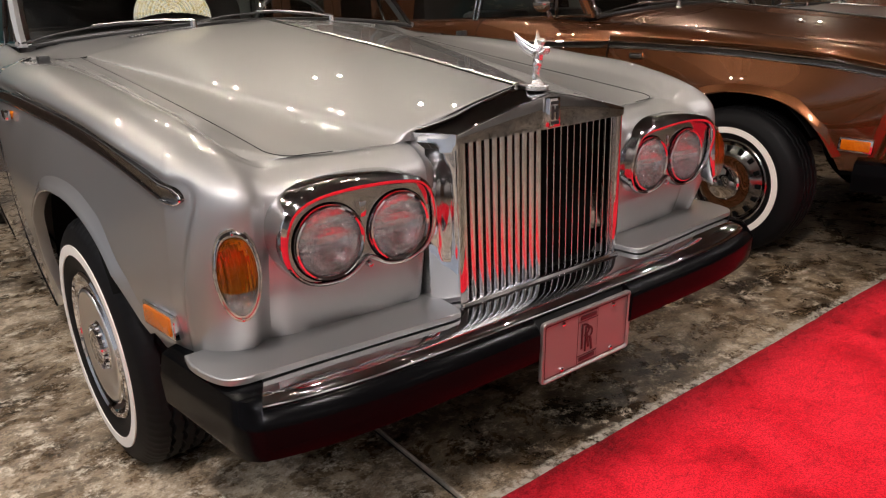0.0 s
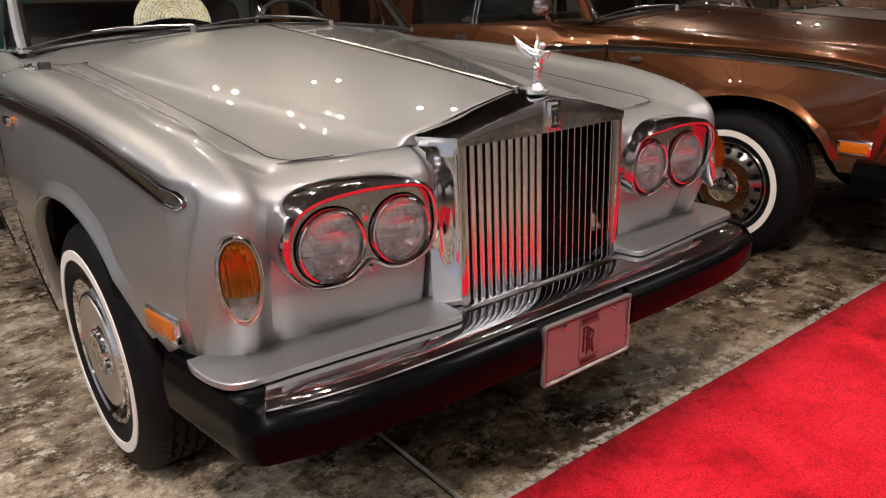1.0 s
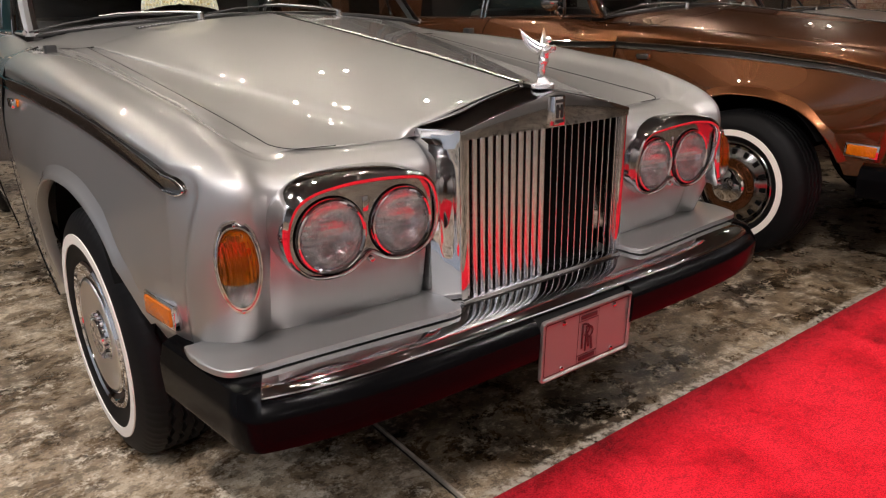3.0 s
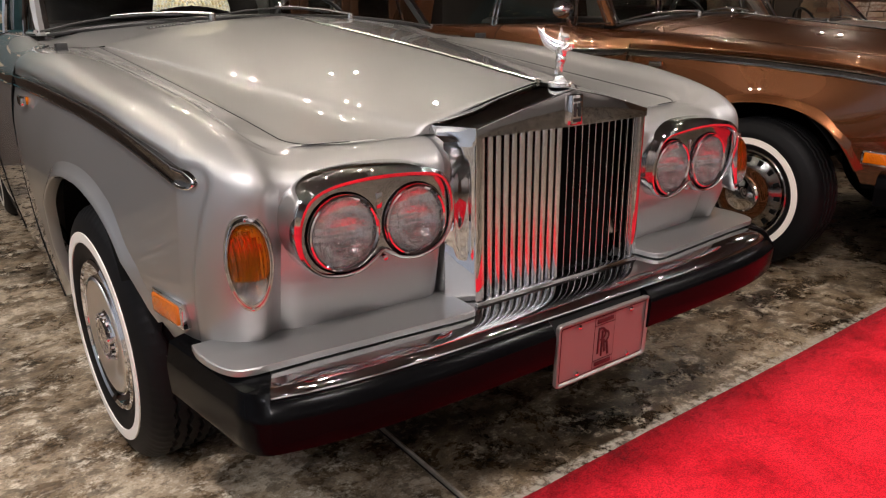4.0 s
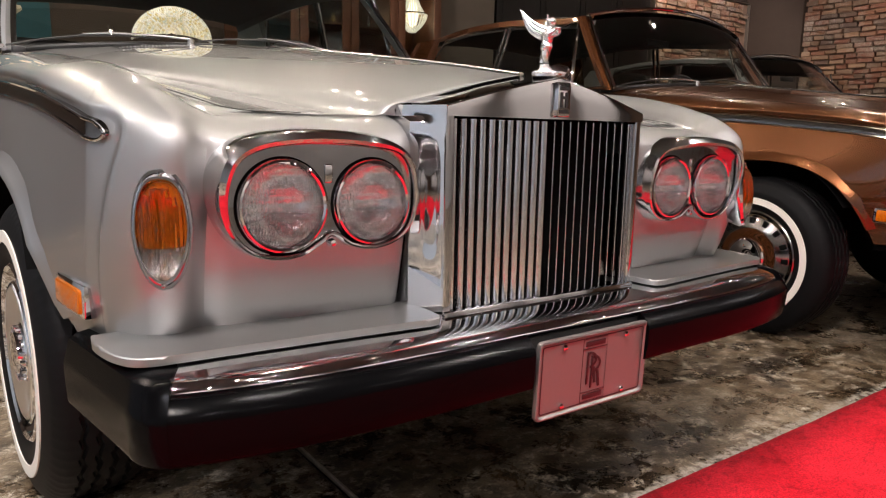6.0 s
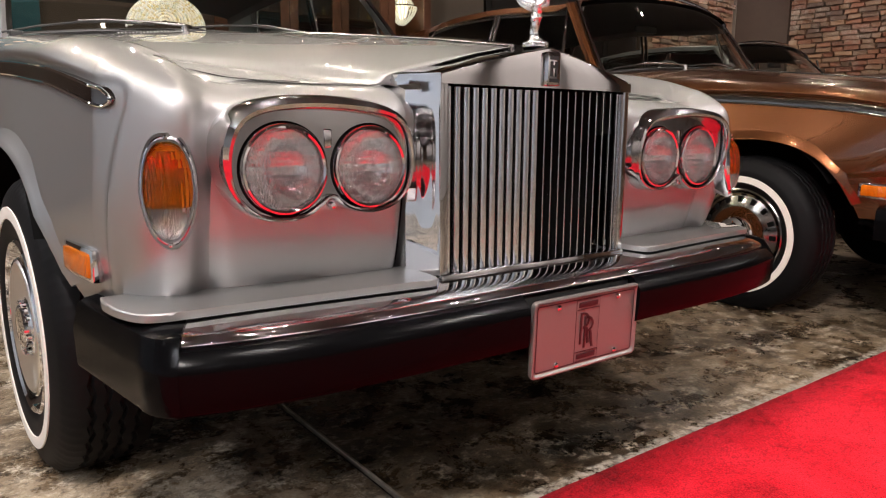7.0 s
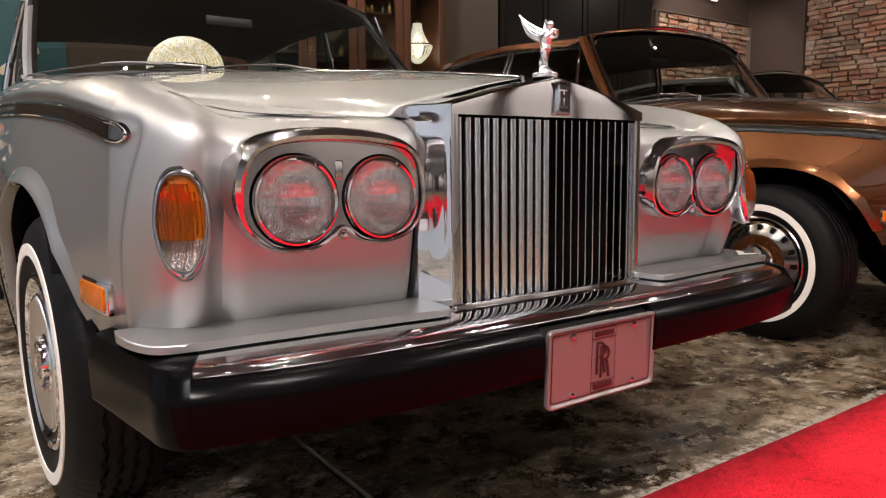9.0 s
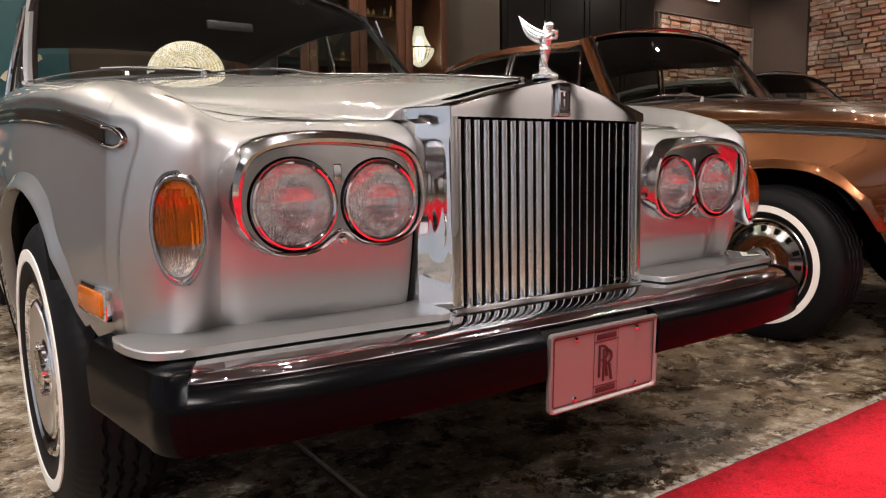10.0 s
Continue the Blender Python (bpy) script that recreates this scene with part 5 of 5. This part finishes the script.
# frame of the brick panel in the back wall
bm = bmesh.new()
for x0, x1, z0, z1 in ((7.118, 7.13, 1.0, 2.842), (9.40, 9.412, 1.0, 2.842), (7.13, 9.40, 2.83, 2.842), (7.13, 9.40, 1.0, 1.03)):
    box(bm, x0, x1, Y1 - .07, Y1 - .001, z0, z1, .003)
tagged(part("panel_frame", bm, PILASTER, wall_back, "slim pale edging of a brick panel"), "")
bm = bmesh.new()
box(bm, 7.13, 9.40, Y1 - .02, Y1 - .001, 1.03, 2.83)
part("panel_mortar", bm, MORTAR, wall_back, "", False)
lamp = tagged(new("strip_light"), "short slim strip light above the mirror", "lamp")
bm = bmesh.new()
box(bm, 7.65, 8.45, Y1 - .16, Y1, 3.12, 3.15, .004)
part("housing", bm, STEEL, lamp)
bm = bmesh.new()
tube(bm, [(7.68, Y1 - .11, 3.105), (8.42, Y1 - .11, 3.105)], .013, 12)
part("tube", bm, shader("strip_glow", (1.0, 0.72, 0.62), 0.4, emit=3.0), lamp, "pale pink glowing tube")

# display cabinet
cab = tagged(new("display_cabinet"), "tall dark wooden display cabinet with glass doors and small bottles inside", "cabinet")
CX0, CX1, CY0, CY1, CZ = 1.19, 3.25, 5.12, 5.60, 3.0
bm = bmesh.new()
box(bm, CX0, CX1, CY1 - .02, CY1, 0, CZ)
part("back_panel", bm, WOOD, cab, "", False)
for x0, x1 in ((CX0, CX0 + .05), (CX1 - .05, CX1)):
    bm = bmesh.new()
    box(bm, x0, x1, CY0 + .02, CY1 - .02, 0, CZ, .004)
    part("side_panel", bm, WOOD, cab)
for z0, z1 in ((0, .35), (CZ - .12, CZ)):
    bm = bmesh.new()
    box(bm, CX0 + .05, CX1 - .05, CY0 + .02, CY1 - .02, z0, z1, .004)
    part("case_end", bm, WOOD, cab)
for z in (.9, 1.35, 1.78, 2.22, 2.58):
    bm = bmesh.new()
    box(bm, CX0 + .05, (2.80 if 1.7 < z < 2.5 else CX1 - .05), CY0 + .06, CY1 - .03, z - .012, z + .012, .002)
    part("shelf", bm, WOOD, cab)
for k in range(4):
    x0 = CX0 + k * (CX1 - CX0) / 4
    x1 = x0 + (CX1 - CX0) / 4
    door = new("door")
    door.parent = cab
    for name, a in (("stile", (x0 + .004, x0 + .085, .36, CZ - .12)), ("stile", (x1 - .085, x1 - .004, .36, CZ - .12)), ("rail", (x0 + .085, x1 - .085, .36, .45)), ("rail", (x0 + .085, x1 - .085, CZ - .21, CZ - .12))):
        bm = bmesh.new()
        box(bm, a[0], a[1], CY0 - .012, CY0 + .018, a[2], a[3], .004)
        part(name, bm, WOOD, door)
    bm = bmesh.new()
    box(bm, x0 + .086, x1 - .086, CY0, CY0 + .004, .45, CZ - .21)
    g = part("pane", bm, GLASS, door, "clear glass pane", False)
    g.visible_shadow = False
random.seed(4)
for z in (1.792, 2.232, 2.592):
    x = CX0 + .15
    while x < (2.74 if z < 2.5 else CX1 - .15):
        h, r = random.uniform(.06, .12), random.uniform(.014, .024)
        bm = bmesh.new()
        lathe(bm, [(.0005, 0), (r, 0), (r, h * .6), (r * .4, h * .75), (r * .4, h), (.0005, h)], Matrix.Translation((x, CY0 + .14 + random.uniform(-.03, .1), z)), 14)
        tagged(part("bottle", bm, random.choice((BOTTLE, CREAM, STEEL))), "small bottle standing on a cabinet shelf", "bottle", "bottles in the cabinet")
        x += random.uniform(.06, .16)
# crystal basket lamp hung inside the cabinet, under its fourth shelf
pend = tagged(new("crystal_lamp"), "lit crystal basket lamp hung inside the glazed cabinet", "lamp")
LX, LY, LZ = 3.02, 5.30, -.02
bm = bmesh.new()
lathe(bm, [(.0005, 2.12), (.022, 2.12), (.045, 2.06), (.06, 1.99), (.045, 1.90), (.015, 1.87), (.0005, 1.865)], Matrix.Translation((LX, LY, LZ)), 24)
part("glowing_core", bm, CRYSTAL, pend, "softly glowing inner bulb")


def bead_curve(u):
    """Radius and height along a string, from the crown to the foot."""
    if u < .5:
        v = u / .5
        return .040 + .085 * v ** 1.8, 2.215 - .215 * v
    v = (u - .5) / .5
    return .145 * math.cos(v * 1.45) ** .75 + .004, 1.985 - .165 * v ** 1.15


def bead_string(k, n, lo, hi, name, label, steps):
    bm = bmesh.new()
    for j in range(steps):
        r, z = bead_curve(lo + (hi - lo) * j / (steps - 1))
        a = 2 * math.pi * k / n
        q = bmesh.ops.create_icosphere(bm, subdivisions=1, radius=.0085)
        for v in q["verts"]:
            v.co = Vector((LX + r * math.cos(a) + v.co.x, LY + r * math.sin(a) + v.co.y, LZ + z + v.co.z))
    part(name, bm, STRING, pend, label, False)


STRING = shader("lit_bead", (0.90, 0.80, 0.64), 0.12, coat=1.0, vary=0.25, scale=70, emit=0.55)
for k in range(24):
    bead_string(k, 24, 0, .5, "bead_string", "string of cream glass beads", 26)
    bead_string(k + .5, 24, .52, 1, "basket_string", "string of cream glass beads", 18)
bm = bmesh.new()
lathe(bm, [(.128, 2.000), (.150, 2.000), (.150, 1.986), (.128, 1.986), (.128, 2.000)], Matrix.Translation((LX, LY, LZ)), 48)
part("metal_ring", bm, BRASS, pend, "dull brass ring")
bm = bmesh.new()
lathe(bm, [(.0005, 2.235), (.046, 2.235), (.050, 2.220), (.044, 2.208), (.0005, 2.208)], Matrix.Translation((LX, LY, LZ)), 32)
part("crown_cap", bm, BRASS, pend)
bm = bmesh.new()
tube(bm, [(LX, LY, LZ + 2.22), (LX, LY, 2.569)], .004, 6)
part("chain", bm, STEEL, pend)

# teal picture board on the back wall
board = tagged(new("picture_board"), "teal picture board with scattered pale patches", "board")
bm = bmesh.new()
box(bm, -1.9, -.2, Y1 - .03, Y1 - .002, .9, 2.5, .004)
part("board", bm, TEAL, board)
random.seed(12)
for k in range(46):
    bm = bmesh.new()
    x, z, w, h = random.uniform(-1.85, -.36), random.uniform(.95, 2.35), random.uniform(.03, .08), random.uniform(.025, .07)
    n = random.randint(7, 11)
    prism(bm, [Vector((x + w * (1 + random.uniform(-.35, .35)) * math.cos(2 * math.pi * j / n), Y1 - .0305, z + h * (1 + random.uniform(-.35, .35)) * math.sin(2 * math.pi * j / n))) for j in range(n)], (0, -.002 - .0001 * k, 0))
    part("pale_patch", bm, CREAM, board, "", False)

# ceiling spotlights
can = None
for lx, ly in LAMPS:
    if can is None:
        can = tagged(new("ceiling_spotlight"), "black cylindrical spotlight fixed to the ceiling", "lamp", "ceiling spotlights")
        bm = bmesh.new()
        lathe(bm, [(.0005, 0), (.05, 0), (.055, -.01), (.055, -.17), (.05, -.175), (.046, -.17), (.044, -.08), (.0005, -.07)], Matrix.Identity(4), 24)
        part("housing", bm, TRIM, can)
        bm = bmesh.new()
        lathe(bm, [(.0005, -.085), (.022, -.085), (.022, -.075)], Matrix.Identity(4), 24)
        part("bulb", bm, BULB, can, "glowing bulb face")
        can.matrix_world = Matrix.Translation((lx, ly, CEILING))
    else:
        copy_thing(can, Matrix.Translation((lx, ly, CEILING)))

for k in range(30):
    lx, ly = -4.5 + 1.95 * (k % 6) + .3 * math.sin(k * 2.3), (-5.2, -4.3, -2.3, -.2, 1.8)[k // 6] + .2 * math.cos(k * 1.7)
    copy_thing(can, Matrix.Translation((lx, ly, CEILING)))

# ---- the cars ----
silver = saloon("saloon_car", SILVER, "silver-grey saloon car with a tall chrome radiator, parked", Matrix.Identity(4), steer=4.0)
figurine()
brown = saloon("saloon_car", BROWN, "metallic brown saloon car parked beside the silver one", Matrix.Translation((2.63, -.17, 0)), True, .28, .405)
grey = saloon("saloon_car", GREY, "pale grey saloon car parked beyond the brown one", Matrix.Translation((5.0, .30, 0)) @ Matrix.Diagonal((1, 1, .96, 1)), True)


def number_plate(m):
    pl = new("show_plate")
    tagged(pl, "polished metal show plate with dark engraving on the bumper", "plate")

    def rounded(w, h, r, y, n=6):
        pts = []
        for cx, cz, a0 in ((w - r, h - r, 0), (-w + r, h - r, 90), (-w + r, -h + r, 180), (w - r, -h + r, 270)):
            for k in range(n + 1):
                a = radians(a0 + 90 * k / n)
                pts.append(m @ Vector((cx + r * math.cos(a), y, cz + r * math.sin(a))))
        return pts

    bm = bmesh.new()
    vs = grid(bm, [rounded(.150, .076, .010, .006), rounded(.1515, .0775, .011, 0), rounded(.1505, .0765, .011, -.005), rounded(.147, .073, .009, -.006), rounded(.144, .070, .008, -.003), rounded(.143, .069, .008, -.001)], closed=True)
    bm.faces.new(vs[-1]), bm.faces.new(vs[0][::-1])
    part("sheet", bm, PLATE, pl)

    def frame_line(w, h, r, t, name, cx=0.0, cz=0.0):
        bm = bmesh.new()
        off = m.to_3x3() @ Vector((cx, 0, cz))
        grid(bm, [[p + off for p in rounded(w, h, r, -.0015)], [p + off for p in rounded(w - t, h - t, max(.0005, r - t), -.0018)]], closed=True)
        part(name, bm, INK, pl, "dark engraved line")

    frame_line(.1405, .0665, .006, .0022, "border")
    frame_line(.0340, .0640, .0005, .0014, "centre_border")
    for z in (.044, -.044):
        bm = bmesh.new()
        box(bm, -.0335, .0335, -.0025, -.0014, z - .0006, z + .0006, 0, m)
        part("rule", bm, INK, pl)
    for z in (.0535, -.0535):
        bm = bmesh.new()
        box(bm, -.027, .027, -.0028, -.0014, z - .0052, z + .0052, .001, m)
        part("word_bar", bm, INK, pl, "dark bar in place of a word")
    bm = bmesh.new()
    for dx, dz in ((-.0065, .0045), (.0055, -.0045)):
        box(bm, dx - .0150, dx - .0090, -.0030, -.0014, dz - .033, dz + .033, .001, m)
        for k in range(16):
            a0, a1 = radians(90 - 180 * k / 16), radians(90 - 180 * (k + 1) / 16)
            q = []
            for r, a in ((.0115, a0), (.0170, a0), (.0170, a1), (.0115, a1)):
                q.append(bm.verts.new(m @ Vector((dx - .0075 + r * math.cos(a) * 1.15, -.0030, dz + .0160 + r * math.sin(a)))))
            bm.faces.new(q)
        box(bm, dx - .0100, dx - .004, -.0030, -.0014, dz + .0275, dz + .033, .001, m)
        leg = [(dx + .001, dz + .001), (dx + .007, dz + .001), (dx + .0135, dz - .033), (dx + .0075, dz - .033)]
        prism(bm, [m @ Vector((x, -.0030, z)) for x, z in leg], m.to_3x3() @ Vector((0, .0015, 0)))
    part("device", bm, INK, pl, "plain dark device")
    for x in (-.085, .085):
        for z in (-.058, .058):
            bm = bmesh.new()
            lathe(bm, [(.0005, .006), (.003, .0055), (.0055, .003), (.006, 0)], m @ Matrix.Translation((x, -.002, z)) @ Matrix.Rotation(math.pi / 2, 4, "X"), 16)
            part("bolt", bm, CHROME, pl, "small bright bolt")


number_plate(Matrix.Translation((.011, -.008, .366)) @ Matrix.Rotation(radians(2), 4, "X"))

# beaded headpiece on the dashboard of the silver car
fan = tagged(new("beaded_headpiece"), "cream beaded fan-shaped headpiece lying on the dashboard", "headpiece")
fm = Matrix.Translation((-.275, 1.80, 1.115)) @ Matrix.Scale(.86, 4) @ Matrix.Rotation(radians(-18), 4, "Z") @ Matrix.Rotation(radians(-32), 4, "X")
bm = bmesh.new()
rows = []
for i in range(9):
    t = i / 8
    row = []
    for k in range(33):
        a = math.pi * k / 32
        row.append(fm @ Vector((.155 * (1 - .97 * t) * math.cos(a), -.045 * math.sin(t * math.pi / 2), .175 * (1 - .97 * t) * math.sin(a))))
    rows.append(row)
grid(bm, rows)
part("crown", bm, LINEN, fan, "cream quilted cloth sewn with beads")
bead = None
random.seed(21)
spots = []
for k, rr in enumerate((1.0, .95, .86, .77, .68, .59, .50, .41, .32, .22, .12)):
    n = int(54 * rr) if rr < .9 else 52
    spots += [(rr, math.pi * (j + .5 * (k % 2)) / n) for j in range(n + 1 - k % 2)]
for rr, a in spots:
    t = (1 - rr) / .9
    p = fm @ Vector((.155 * rr * math.cos(a), -.045 * math.sin(t * math.pi / 2) - .003, .175 * rr * math.sin(a)))
    if bead is None:
        b = bmesh.new()
        bmesh.ops.create_icosphere(b, subdivisions=1, radius=.0050)
        bead = bpy.data.meshes.new("bead")
        b.to_mesh(bead)
        b.free()
        bead.materials.append(BEAD)
    ob = new("bead", bead)
    ob.parent, ob.location = fan, p

# chrome door mirror of the brown car
dm = new("door_mirror")
dm.parent = brown
bm = bmesh.new()
tube(bm, [(-.85, 2.02, 1.045), (-.88, 2.01, 1.07), (-.90, 2.0, 1.095)], [.016, .012, .010], 10)
part("stalk", bm, CHROME, dm)
bm = bmesh.new()
oval_ring(bm, [(.02, .045), (.5, .040), (.85, .022), (1.0, 0), (1.0, -.02), (.95, -.026)], Matrix.Translation((-.925, 2.0, 1.125)), .065, .045, 32)
part("mirror_shell", bm, CHROME, dm, "chrome door mirror shell")

# scuttle vents and washer jets of the silver car
def scuttle_z(x, y):
    end = sorted((r[-1][0], r[-1][2]) for r in RINGS[5:])
    u = min(1.0, abs(x) / .775)
    yb, zb = 1.763 - .115 * (1 - u * u), 1.040 + .05 * (1 - u * u)
    zf = float(np.interp(abs(x), [e[0] for e in end], [e[1] for e in end]))
    return zf + (zb - zf) * (y - NOSE_END) / (yb - NOSE_END)


for s in (-1, 1):
    vent = new("scuttle_vent")
    vent.parent = silver
    bm = bmesh.new()
    rows = []
    for x in np.linspace(.27, .49, 12):
        rows.append([Vector((s * x, y, scuttle_z(x, y) + .0012)) for y in (1.595, 1.600, 1.632, 1.637)])
    grid(bm, rows)
    part("recess", bm, TRIM, vent, "dark vent recess")
    for k in range(19):
        bm = bmesh.new()
        x = .278 + .0113 * k
        z = scuttle_z(x, 1.616)
        box(bm, s * x - .0032, s * x + .0032, 1.598, 1.634, z - .001, z + .0045, .001)
        part("louvre", bm, SILVER, vent)
    bm = bmesh.new()
    box(bm, s * .79 - .016, s * .79 + .016, 1.385, 1.425, .995, 1.022, .004)
    part("washer_jet", bm, TRIM, silver, "small black washer jet")

# ---- bricks of the walls ----
random.seed(9)
shapes = []
for k in range(12):
    half = (.060, .075, .090, .100, .106, .110, .115, .120, .095, .070, .104, .112)[k]
    b = bmesh.new()
    box(b, -.035, .035, -half, half, -.031 + random.uniform(-.002, .004), .031 + random.uniform(-.006, .003), .007)
    for v in b.verts:
        v.co += Vector((random.uniform(-.012, .012), random.uniform(-.006, .006), random.uniform(-.005, .005)))
    me = bpy.data.meshes.new("brick")
    b.to_mesh(me)
    b.free()
    me.materials.append(BRICK)
    shapes.append((half, me))
rest = bmesh.new()
count = 0
z = .04
while z < CEILING - .04:
    y = -2.6 + random.uniform(0, .12)
    while y < 4.60:
        half, me = random.choice(shapes)
        if y + 2 * half > 4.69:
            half = (4.69 - y) / 2
            box(rest, X1 - .022, X1 + .045, y, y + 2 * half, z - .031, z + .031)
            break
        yy, zz = y + half, z + random.uniform(-.005, .005)
        x = X1 + .010 + random.uniform(-.012, .008)
        if 1.25 < zz < 3.1 and 2.75 < yy and count < 300:
            ob = new("brick", me)
            ob.matrix_basis = Matrix.Translation((x, yy, zz)) @ Matrix.Rotation(random.uniform(-.02, .02), 4, "X")
            ob.parent = wall_right
            count += 1
        else:
            box(rest, x - .035, x + .035, yy - half, yy + half, zz - .031, zz + .031)
        y += 2 * half + random.uniform(.008, .018)
    z += .071
ob = part("brickwork", rest, BRICK, wall_right, "", False)
tagged(ob, kind="stuff")
z = 1.075
while z < 2.80:
    x = 7.14 + random.uniform(0, .05)
    while x < 9.36:
        half, me = random.choice(shapes)
        if x + 2 * half > 9.39:
            break
        ob = new("brick", me)
        ob.matrix_basis = Matrix.Translation((x + half, Y1 - .03 + random.uniform(-.012, .012), z + random.uniform(-.005, .005))) @ Matrix.Rotation(math.pi / 2, 4, "Z")
        ob.parent = wall_back
        x += 2 * half + random.uniform(.008, .018)
    z += .071
